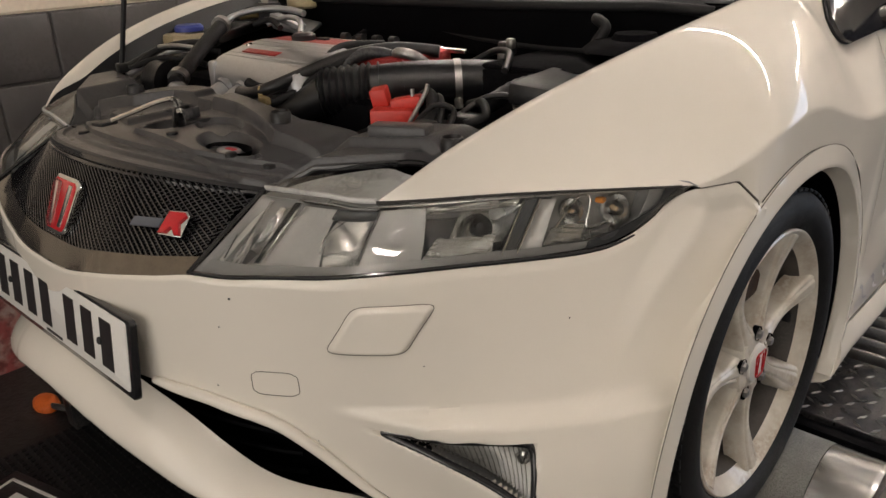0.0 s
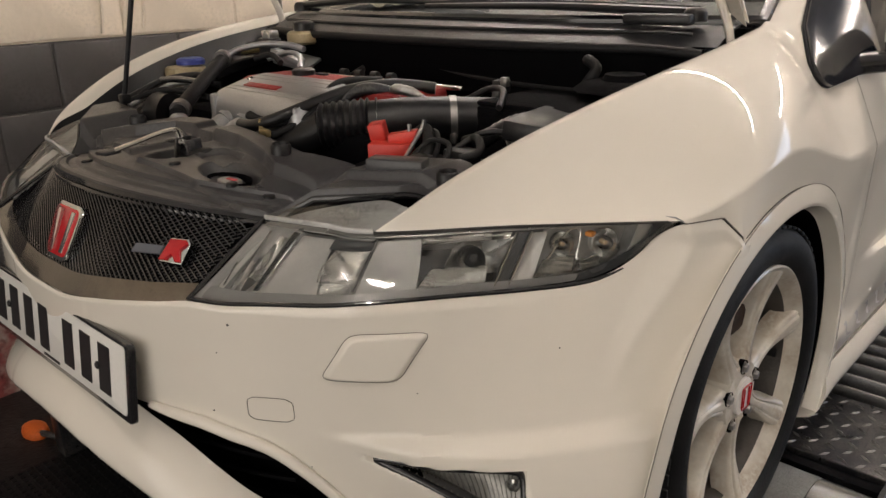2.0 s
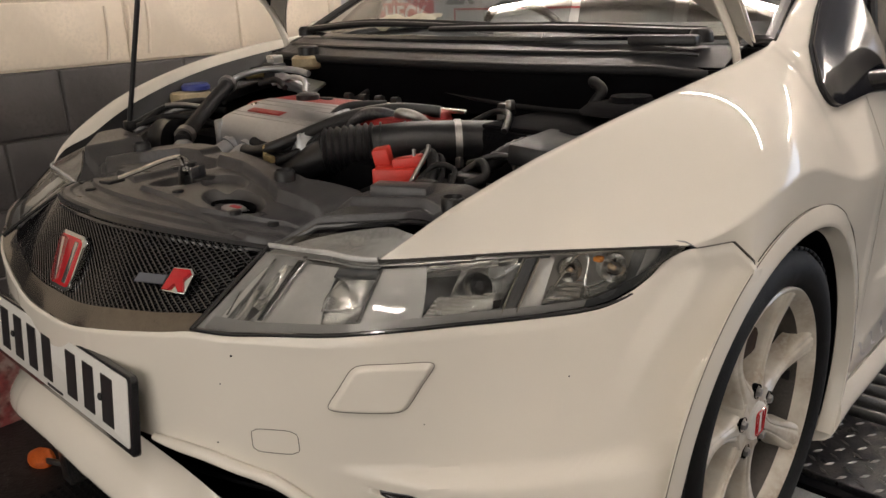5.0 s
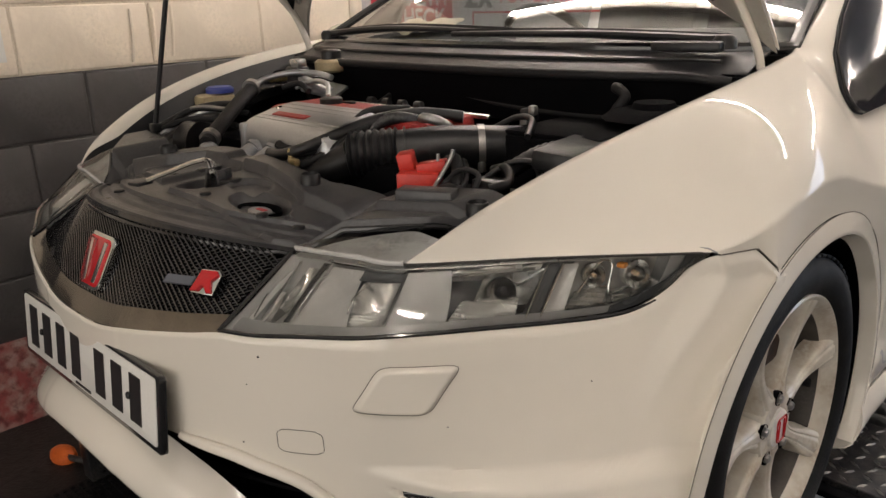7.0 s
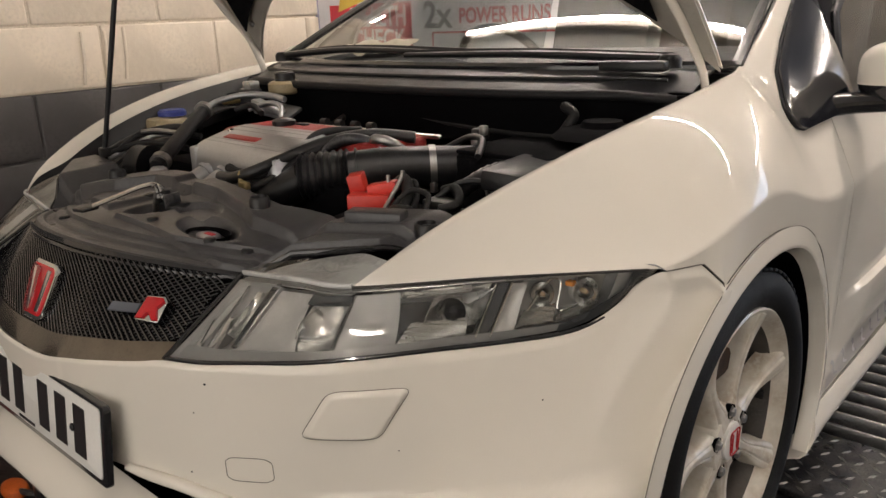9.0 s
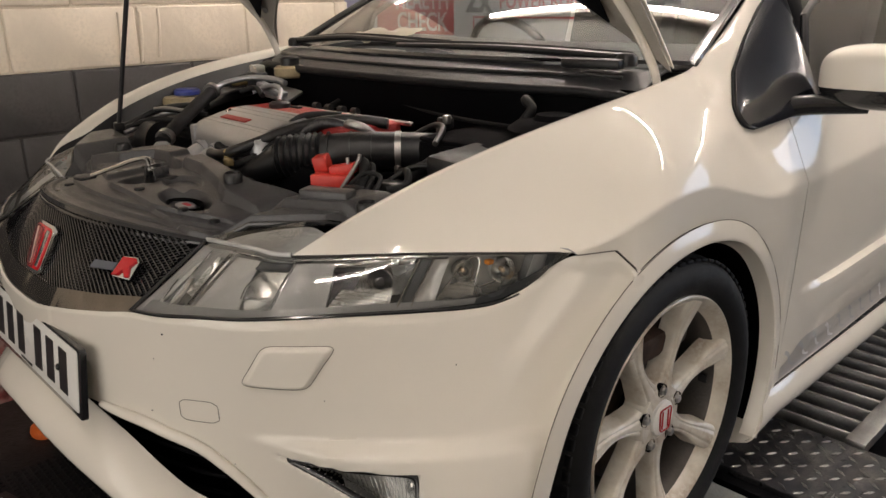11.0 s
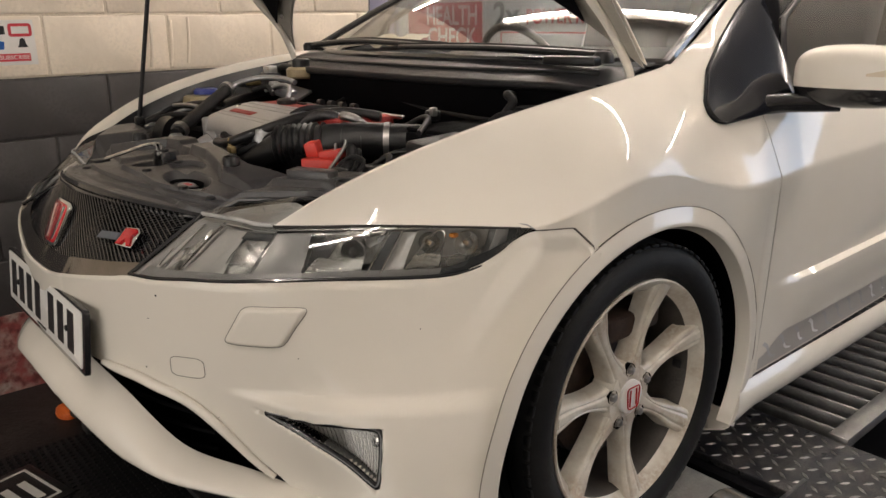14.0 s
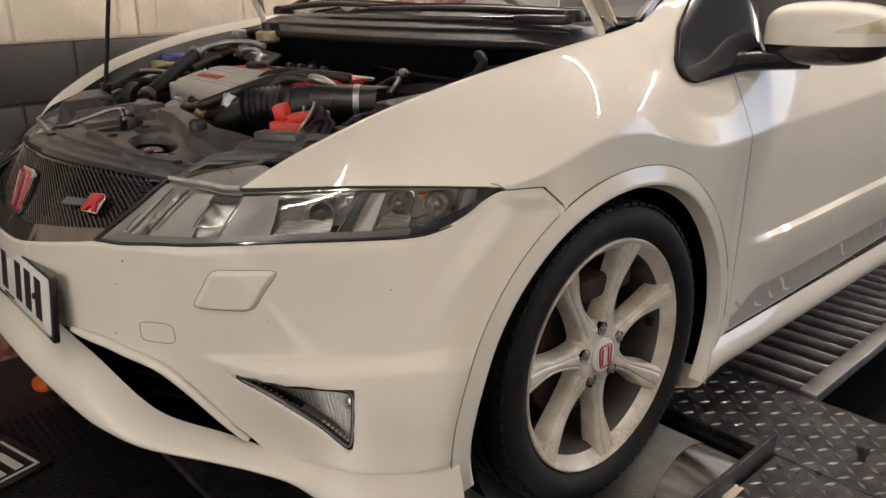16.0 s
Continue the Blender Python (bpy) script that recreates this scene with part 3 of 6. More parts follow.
# black sheet and bars fill the mouth; its darkness is in their colour
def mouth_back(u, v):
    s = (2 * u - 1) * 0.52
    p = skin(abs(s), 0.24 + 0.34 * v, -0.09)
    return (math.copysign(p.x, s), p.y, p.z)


part("radiator_opening", surf(mouth_back, 40, 8, 0.003), SHADE_BLACK, car, "black sheet with the shade behind the lower grille in its colour")
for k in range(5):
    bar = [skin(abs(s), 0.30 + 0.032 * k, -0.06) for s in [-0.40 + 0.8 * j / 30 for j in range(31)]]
    part("mouth_bar", tube([(math.copysign(p.x, -0.40 + 0.8 * j / 30), p.y, p.z) for j, p in enumerate(bar)], 0.004, 6), SHADE_BLACK, car)

# fog lamps, tow cover, washer covers
for sg in (1, -1):
    cs, cz = sum(p[0] for p in FOG) / 3, sum(p[1] for p in FOG) / 3

    def fog_pt(a, b, out, shrink):
        # barycentric square to triangle
        A, B, C = [(cs + (p[0] - cs) * shrink, cz + (p[1] - cz) * shrink) for p in FOG]
        s = A[0] * (1 - a) + (B[0] * (1 - b) + C[0] * b) * a
        z = A[1] * (1 - a) + (B[1] * (1 - b) + C[1] * b) * a
        p = skin(s, z, out)
        return (sg * p.x, p.y, p.z)

    ring = []
    for k in range(61):
        t = 3 * k / 60
        i = min(int(t), 2)
        f = t - i
        f = f * f * (3 - 2 * f) * 0.4 + f * 0.6
        A, B = FOG[i], FOG[(i + 1) % 3]
        c = 1 - 0.10 * (1 - min(1, 5 * min(f, 1 - f))) ** 2
        s, z = (A[0] + (B[0] - A[0]) * f), (A[1] + (B[1] - A[1]) * f)
        p = skin(cs + (s - cs) * c * 0.985, cz + (z - cz) * c * 0.985, relief(cs + (s - cs) * 1.1, cz + (z - cz) * 1.1) * 0.6 + 0.001)
        ring.append((sg * p.x, p.y, p.z))
    fog = part("fog_lamp", tube(ring, 0.0058, 10), BLACK_GLOSS, car, "triangular fog lamp in a black gasket")
    part("reflector", surf(lambda a, b: fog_pt(a, b, -0.014 - 0.022 * math.sin(a * 3.1) * math.sin(b * 3.1), 1.06), 20, 20, 0.002), FOGDISH, fog)
    bars = bmesh.new()
    for k in range(22):
        a = 0.12 + 0.86 * k / 22
        tube([fog_pt(a, b, -0.012 - 0.004 * math.sin(b * 3), 0.93) for b in (0, 0.25, 0.5, 0.75, 1.0)], 0.0012, 5, bars)
    part("flutes", bars, BULB, fog)
    sheet("lens", surf(lambda a, b: fog_pt(a, b, -0.004, 0.98), 16, 16), LENS, fog, "fluted clear lens", (sg * .5, -1, 0))
    bead = bmesh.new()
    for k in range(34):
        a = .10 + .86 * k / 33
        lathe([(.0016, -.001), (.0016, .0006), (0, .0016)], 6, Matrix.Translation(fog_pt(a, .94, -.006, .93)), bead)
    part("lens_bead", bead, CHROME, fog, "row of fine bright dots")
    p = skin(.70, .385, -0.016)
    part("bulb", lathe([(0, -.012), (.010, -.008), (.012, 0), (.008, .01), (0, .012)], 14, Matrix.Translation((sg * p.x, p.y, p.z))), CHROME, fog)

    def cover(rows, out, nu=14, nv=8):
        (a, b, c, d) = rows
        def fn(u, v):
            # round the corners in parameter space
            x, y = 2 * u - 1, 2 * v - 1
            x2, y2 = squircle(x, y)
            uu, vv = (x2 + 1) / 2, (y2 + 1) / 2
            s = (a[0] * (1 - uu) + d[0] * uu) * (1 - vv) + (b[0] * (1 - uu) + c[0] * uu) * vv
            z = (a[1] * (1 - uu) + d[1] * uu) * (1 - vv) + (b[1] * (1 - uu) + c[1] * uu) * vv
            e = max(abs(x), abs(y))
            p = skin(s, z, out * (1 - step(0.84, 1.0, e)))
            return (sg * p.x, p.y, p.z)
        return surf(fn, nu, nv)

    part("washer_cover", cover([(.474, .537), (.523, .606), (.608, .603), (.563, .537)], 0.007, 36, 32), PAINT, car, "raised cream washer jet cover")
    # ring round the cover: its edge's shadow line drawn as a dark tube
    edge = []
    for k in range(64):
        a = 2 * math.pi * k / 64
        cu, cv = math.cos(a), math.sin(a)
        grow = 1 / max(abs(cu), abs(cv))
        x, y = cu * grow, cv * grow
        uu, vv = [(q + 1) / 2 for q in squircle(x, y)]
        p = skin((.474 + .089 * uu) * (1 - vv) + (.523 + .085 * uu) * vv, .537 * (1 - vv) + (.606 - .003 * uu) * vv, 0.0002)
        edge.append((sg * p.x, p.y, p.z))
    part("washer_cover_gap", tube(edge + edge[:1], 0.0006, 6), SEAM_AND_SHADE, car)
    if sg > 0:
        tow = [(.386, .466), (.389, .500), (.441, .503), (.437, .467)]
        ring = []
        for i in range(4):
            A, B = tow[i], tow[(i + 1) % 4]
            for k in range(8):
                f = k / 8
                c = 1 - 0.16 * (1 - min(1, 4 * min(f, 1 - f))) ** 2
                s, z = .413 + (A[0] + (B[0] - A[0]) * f - .413) * c, .484 + (A[1] + (B[1] - A[1]) * f - .484) * c
                p = skin(s, z, 0.0002)
                ring.append(p)
        part("tow_cover_gap", tube(ring + ring[:1], 0.0006, 6), SEAM_AND_SHADE, car)
for s, z, r in ((.385, .603, .0018), (.355, .56, .0011), (.72, .56, .0012), (.33, .47, .0013), (.44, .40, .0010), (.58, .52, .0010)):
    p = skin(s, z, 0.0006)
    part("stone_chip", lathe([(r, 0), (r * 0.6, 0.0004), (0, 0.0005)], 7, frame_to(p, (0.7, 0.7, 0), (0, 0, 1))), INK, car)

# ---- wings ----
# crown of the wing, running on into the inner edge of the windscreen pillar: y, x, z
CROWN = [(-.598, .535, .717), (-.56, .566, .746), (-.50, .598, .778), (-.40, .637, .820), (-.30, .668, .851), (-.20, .692, .875), (-.10, .709, .894), (0, .719, .909),
         (.10, .721, .922), (.17, .714, .930), (.22, .702, .936), (.28, .688, .950), (.35, .681, .977), (.42, .676, 1.017), (.50, .667, 1.065), (.63, .652, 1.138), (.80, .632, 1.228), (1.10, .598, 1.375)]
# feature line over the arch and along the door: y, x, z
WAIST = [(-.286, .812, .708), (-.25, .829, .714), (-.215, .842, .724), (-.17, .854, .741), (-.12, .862, .757), (-.05, .865, .766), (.04, .865, .758), (.13, .865, .733), (.20, .865, .714), (.28, .865, .698), (.42, .864, .694), (.60, .864, .703), (.80, .864, .708), (1.9, .850, .715)]


def row_at(rows, y):
    """Smooth reading of rows of (y, x, z)."""
    y = min(max(y, rows[0][0]), rows[-1][0])
    for i, (a, b) in enumerate(zip(rows, rows[1:])):
        if y <= b[0]:
            break
    n = len(rows)
    p, q = rows[max(i - 1, 0)], rows[min(i + 2, n - 1)]
    h = b[0] - a[0]
    u = (y - a[0]) / h
    out = []
    for k in (1, 2):
        ma = (b[k] - p[k]) / (b[0] - p[0]) * h
        mb = (q[k] - a[k]) / (q[0] - a[0]) * h
        out.append((2 * u ** 3 - 3 * u * u + 1) * a[k] + (u ** 3 - 2 * u * u + u) * ma + (3 * u * u - 2 * u ** 3) * b[k] + (u ** 3 - u * u) * mb)
    return Vector((out[0], y, out[1]))


def edge_top(y):
    k = step(-.60, -.48, y)
    return row_at(CROWN, y) + Vector((-.004 - .038 * k, 0, -.002 - .019 * k))


LAMP_TOP = [(.336, -.634, .705), (.45, -.618, .712), (.532, -.600, .715), (.66, -.475, .718), (.745, -.375, .714), (.812, -.286, .708)]
TOPLINE = smooth_line(LAMP_TOP, 12)


def arch_z(y, ry=.435, rz=.387):
    ry = .424 if y > 0 else ry
    return 0.31 + rz * math.sqrt(max(0, 1 - (y / ry) ** 2))


def wing_low(y):
    if y < -.286:
        for a, b in zip(TOPLINE, TOPLINE[1:]):
            if a.y <= y <= b.y:
                return a.lerp(b, (y - a.y) / max(1e-6, b.y - a.y))
        return Vector(LAMP_TOP[2])
    if y < -.216:
        k = (y + .286) / .07
        return Vector((.815 + .025 * k, y, .704 - .003 * k))
    if y < -.188:
        k = (y + .216) / .028
        return Vector((.840 + .022 * k, y, .701 - .034 * k))
    x = .860 - .012 * step(.25, .45, y)
    return Vector((x, y, arch_z(y) if y < .405 else max(.20, arch_z(.405) - (y - .405) * 12)))


part("front_bumper", bumper_mesh(), PAINT, car, "cream white painted front bumper with stone chips")


def waist(y):
    return row_at(WAIST, y) if y > -.286 else wing_low(y)


def flank(y, v):
    """Section of the body side above the feature line, up to the crown."""
    c, k = waist(y), row_at(CROWN, y)
    w, h = c.x - k.x, k.z - c.z
    f, r = step(-.34, -.04, y), step(.0, .36, y)
    p1 = c + Vector((-w * (.52 - .40 * f + .12 * r), 0, h * (.34 + .08 * f - .10 * r)))
    p2 = k + Vector((w * (.24 + .28 * f - .10 * r), 0, -h * (.34 - .16 * f + .06 * r)))
    q = c * (1 - v) ** 3 + p1 * 3 * v * (1 - v) ** 2 + p2 * 3 * v * v * (1 - v) + k * v ** 3
    q.y = y
    return q


def flank_v(y, z):
    lo, hi = 0.0, 1.0
    for _ in range(22):
        mid = (lo + hi) / 2
        if flank(y, mid).z < z:
            lo = mid
        else:
            hi = mid
    return lo


def side_x(y, z):
    """How far out the body side stands at a place."""
    c = waist(y)
    if z < c.z:
        return c.x - .016 * ((c.z - z) / .48) ** 1.3
    return flank(y, flank_v(y, z)).x


def wing(u, v):
    y = -.598 + .95 * u / .86 if u < .86 else .352 + .092 * (u - .86) / .14
    low, c, k = wing_low(y), waist(y), row_at(CROWN, y)
    if v < .22:
        q = low.lerp(c, v / .22)
        q.x = low.x + (c.x - low.x) * (v / .22) ** .8
    elif v < .86:
        q = flank(y, (v - .22) / .64)
    else:
        f = (v - .86) / .14
        e = edge_top(y)
        e = e.lerp(k + Vector((-.008, .004, -.006)), step(.12, .22, y))
        q = Vector((k.x + (e.x - k.x) * f, y, k.z + (e.z - k.z) * f * f))
    q.y = y
    return q


for sg in (1, -1):
    bm = surf(lambda u, v: (lambda q: (sg * q.x, q.y, q.z))(wing(u, v)), 170, 64)
    part("wing", bm, PAINT, car, "cream white front wing", angle=60)
    part("wing_seam", tube([(sg * (wing_low(y).x + .001), y, wing_low(y).z) for y in [-.284 + .098 * j / 20 for j in range(21)]], .0009, 6), SEAM_AND_SHADE, car)
    part("wing_flange", surf(lambda u, v: (sg * (edge_top(-.598 + .76 * u).x - .02 * v), -.598 + .76 * u, edge_top(-.598 + .76 * u).z - .012 * math.sin(v * 1.5) - .05 * v), 40, 4, 0.002), BLACK, car)

    # wheel arch trim: a band round the opening
    def trim(u, v):
        a = radians(-30 + 222 * u)
        ry, rz = (.424 if math.cos(a) > 0 else .437), .388
        k = v
        cy, cz = math.cos(a), math.sin(a)
        wide = .046
        r1y, r1z = ry - wide * k, rz - wide * k
        x = .866 + .006 * math.sin(k * math.pi * .5) - .030 * step(.75, 1.0, k) - .012 * step(.2, .9, cy) * 1.0
        y, z = r1y * cy, 0.31 + r1z * cz
        if cy < 0:
            y -= .018 * step(.35, -.1, cz)
        return (sg * x, y, z)

    part("wheel_arch_trim", surf(trim, 110, 14, 0.004), PAINT, car, "cream white wheel arch trim")
    gapline = [(sg * (.8655 + (0 if math.cos(a) < 0 else -.012 * step(.2, .9, math.cos(a)))), (.426 if math.cos(a) > 0 else .439) * math.cos(a) - (.018 * step(.35, -.1, math.sin(a)) if math.cos(a) < 0 else 0), .31 + .389 * math.sin(a)) for a in [radians(-6 + 192 * k / 80) for k in range(81)]]
    part("arch_gap", tube(gapline, 0.0008, 6), SEAM_AND_SHADE, car)

    # well liner and back in near-black: the arch's shade is in their colour
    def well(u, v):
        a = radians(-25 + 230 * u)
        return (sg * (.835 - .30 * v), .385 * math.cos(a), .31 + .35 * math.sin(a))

    part("wheel_well", surf(well, 40, 6, 0.003), SHADE_BLACK, car)
    part("wheel_well_back", lathe([(0, 0), (.39, 0), (.39, .006), (0, .006)], 40, Matrix.Translation((sg * .53, 0, .31)) @ Euler((0, radians(90), 0)).to_matrix().to_4x4()), SHADE_BLACK, car)

    # door and sill
    def door(u, v):
        y = .447 + 1.35 * u
        z = .222 + .612 * v
        x = side_x(y, z) + .016 * step(.440, .430, z) * step(.47, .66, y) * step(.26, .40, z)
        return (sg * x, y, z)

    dr = part("door", surf(door, 90, 70, 0.004), PAINT, car, "cream white long front door")
    part("door_gap", tube([(p[0] - sg * .0006, p[1] - .0015, p[2]) for p in [door(0, k / 24) for k in range(25)]], lambda t: .0011 - .0009 * step(.22, .45, t), 6), SEAM_AND_SHADE, car)

    def sill(u, v):
        y = .375 + 1.45 * u
        drop = .030 * u
        z = .217 - drop * .4 - .100 * v
        x = .848 + .022 * math.sin(v * math.pi) - .016 * v
        front = step(.05, 0.0, u)
        if v > .8:
            x -= (v - .8) * .25
        return (sg * x, y - .045 * v * front, z - .022 * front * v)

    part("side_skirt", surf(sill, 60, 16, 0.004), PAINT, car, "cream white side skirt")
    bm = bmesh.new()
    bm.faces.new([bm.verts.new(sill(0, k / 12)) for k in range(13)] + [bm.verts.new((sg * .76, .36, .12)), bm.verts.new((sg * .76, .37, .215))])
    bmesh.ops.triangulate(bm, faces=bm.faces)
    part("skirt_end", bm, PAINT, car, "", False)
    if sg > 0:
        def on_door(y, z, lift):
            return (door(max(0, (y - .447) / 1.35), (z - .222) / .612)[0] + lift, y, z)

        def band(u, v):
            y = .458 + 1.25 * u
            return on_door(y, .228 + (.030 + .046 * step(0, .10, u) - .012 * u) * v, .0010)

        strip = part("decal_band", surf(band, 60, 6), DECALGREY, dr, "soft grey decal band along the foot of the door")
        for k in range(16):
            y0 = .500 + k * .076
            path = smooth_line([(y0 - .030, .293, 0), (y0 - .008, .280, 0), (y0 + .012, .252, 0), (y0 + .042, .242, 0)], 5)
            def fin(u, v):
                p = path[min(int(u * (len(path) - 1) + .5), len(path) - 1)]
                wide = .009 * (1 - .45 * u)
                return on_door(p.x + wide * (v - .5), min(p.y + wide * (v - .5) * .8, .228 + .072 - .008 * k / 16), .0018)
            part("decal_fin", surf(fin, 15, 3), DECAL, strip, "pale curved decal stroke")

# ---- grille ----
def cover_front(x):
    a = abs(x)
    if a < .336:
        k = (a / .336) ** 2.2
        return Vector((x, -.752 + .118 * k, .735 - .030 * k))
    k = min(1, (a - .336) / .05)
    j = max(0, (a - .386) / .12)
    return Vector((x, -.634 + .050 * k + .085 * j, .705 + .040 * k + .008 * j))


def grille_low(x):
    s = table([(0, 0), (.14, .1), (.27, .2), (.353, .3), (.42, .4)], abs(x))
    p = skin(s, soft(TOP, s), -.006)
    return Vector((x, p.y, p.z))


def grille(u, v, back=0.0):
    x = -.352 + .704 * u
    a, b = grille_low(x), cover_front(x * .955)
    p = a.lerp(b, v)
    n = (b - a).cross(Vector((1, 0, 0))).normalized()
    if n.y > 0:
        n = -n
    ridge = -.010 * max(0, 1 - abs(abs(x) - .0) / .16) * math.sin(v * math.pi)
    return p + n * (ridge - back)


g_frame = part("grille", surf(lambda u, v: grille(u, v * .20, 0.0), 80, 6, 0.006), SMOKE, car, "gloss smoked grille frame with black mesh")
part("grille_top_rail", surf(lambda u, v: grille(u, .955 + .045 * v, -0.001), 80, 4, 0.006), BLACK_GLOSS, g_frame)
# sheet behind the mesh, the dark of the recess put into its colour
part("grille_backing", surf(lambda u, v: grille(.02 + .96 * u, .17 + .77 * v, .03), 60, 8, 0.002), SHADE_BLACK, g_frame)
mesh_bm = bmesh.new()
PITCH = .0112
for fam in (1, -1):
    k = -20
    while k * PITCH < .704 + .16:
        x0 = k * PITCH
        line = []
        for j in range(13):
            v = j / 12
            x = x0 + fam * (v - .5) * .165
            u = x / .704
            if .008 <= u <= .992:
                p = grille(u, .19 + .775 * v, .004 + .0018 * fam)
                line.append(p)
        if len(line) > 2:
            tube(line, .0014, 4, mesh_bm)
        k += 1
part("mesh", mesh_bm, MESHBLACK, g_frame, "gloss black diamond mesh")["kind"] = "stuff"

# badges: plain shapes in their colours
em = frame_to(grille(.503, .50, -.002), (1, 0, 0), grille(.5, .9) - grille(.5, .3))
badge = part("badge", slab(rounded(.094, .092, .016, 0, 6, .80), em, .010, .004), CHROME, car, "chrome-framed red badge on the grille")
part("badge_field", slab(rounded(.082, .080, .012, 0, 6, .80), em @ Matrix.Translation((0, 0, .0085)), .003, .001), EMBLEM, badge, "red enamel field")
for sg in (1, -1):
    part("badge_bar", slab([(sg * .012, -.034), (sg * .021, -.034), (sg * .031, .034), (sg * .020, .034)], em @ Matrix.Translation((0, 0, .0105)), .003, .001), CHROME, badge)
tr = frame_to(grille(.868, .50, -.006), grille(.91, .50) - grille(.82, .50), grille(.868, .8) - grille(.868, .3))
tag = part("side_badge", slab([(-.056, -.007), (-.004, -.007), (-.001, .007), (-.052, .007)], tr, .003, .001), GREYPRINT, car, "dark bar and red block badge on the mesh")
part("badge_block", slab([(x * .86, y * .86) for x, y in [(.0, -.018), (.014, -.018), (.022, -.004), (.034, -.020), (.046, -.020), (.034, .002), (.046, .014), (.040, .021), (.008, .021)]], tr @ Matrix.Translation((0, 0, .001)), .004, .001), EMBLEM, tag, "red block")
part("badge_rim", slab([(x * .82 + .001, y * .86) for x, y in [(-.002, -.020), (.047, -.022), (.050, .016), (.042, .024), (.004, .024)]], tr @ Matrix.Translation((0, 0, -.001)), .0025, .0008), CHROME, tag)

# ---- number plate ----
pm = frame_to((.010, -.838, .496), (1, 0, 0), (0, .012, .1))
plate = part("number_plate", slab(rounded(.542, .122, .008), pm, .010, .003), BLACK_GLOSS, car, "white number plate in a black surround")
part("plate_sheet", slab(rounded(.520, .106, .006), pm @ Matrix.Translation((0, .003, .0085)), .003, .0005), WHITE, plate, "white reflective sheet")
for k, x in enumerate((-.215, -.152, -.089, -.026, .070, .133, .196)):
    part("plate_bar", box((0, 0, 0), (.036, .076, .0012), 0, None), INK, plate).matrix_local = pm @ Matrix.Translation((x, .003, .0122))
part("plate_bar", box((0, 0, 0), (.060, .004, .0012)), INK, plate).matrix_local = pm @ Matrix.Translation((0, -.044, .0122))
for x in (-.175, .175):
    part("plate_screw", lathe([(.006, 0), (.006, .002), (.004, .0035), (0, .004)], 12), INK, plate).matrix_local = pm @ Matrix.Translation((x, .003, .0125))

# ---- headlamps ----
def top_at(w):
    i = w * (len(TOPLINE) - 1)
    k = min(int(i), len(TOPLINE) - 2)
    return TOPLINE[k].lerp(TOPLINE[k + 1], i - k)


def lamp_low(w):
    s = .304 + .527 * w
    return skin(s, soft(TOP, s) + .001, -.007)


LTAB = [(0, 0), (.25, .22), (.45, .42), (.62, .60), (.80, .78), (1, 1)]


def lens(w, v, out=0.0):
    a, b = lamp_low(w), top_at(table(LTAB, w))
    p = a.lerp(b, v)
    t = lamp_low(min(1, w + .02)) - lamp_low(max(0, w - .02))
    n = (b - a).cross(t).normalized() if (b - a).length > 1e-4 else Vector((1, 0, 0))
    if n.x - n.y + n.z < 0:
        n = -n
    bulge = .0015 * math.sin(v * math.pi)
    return p + n * (bulge + out)


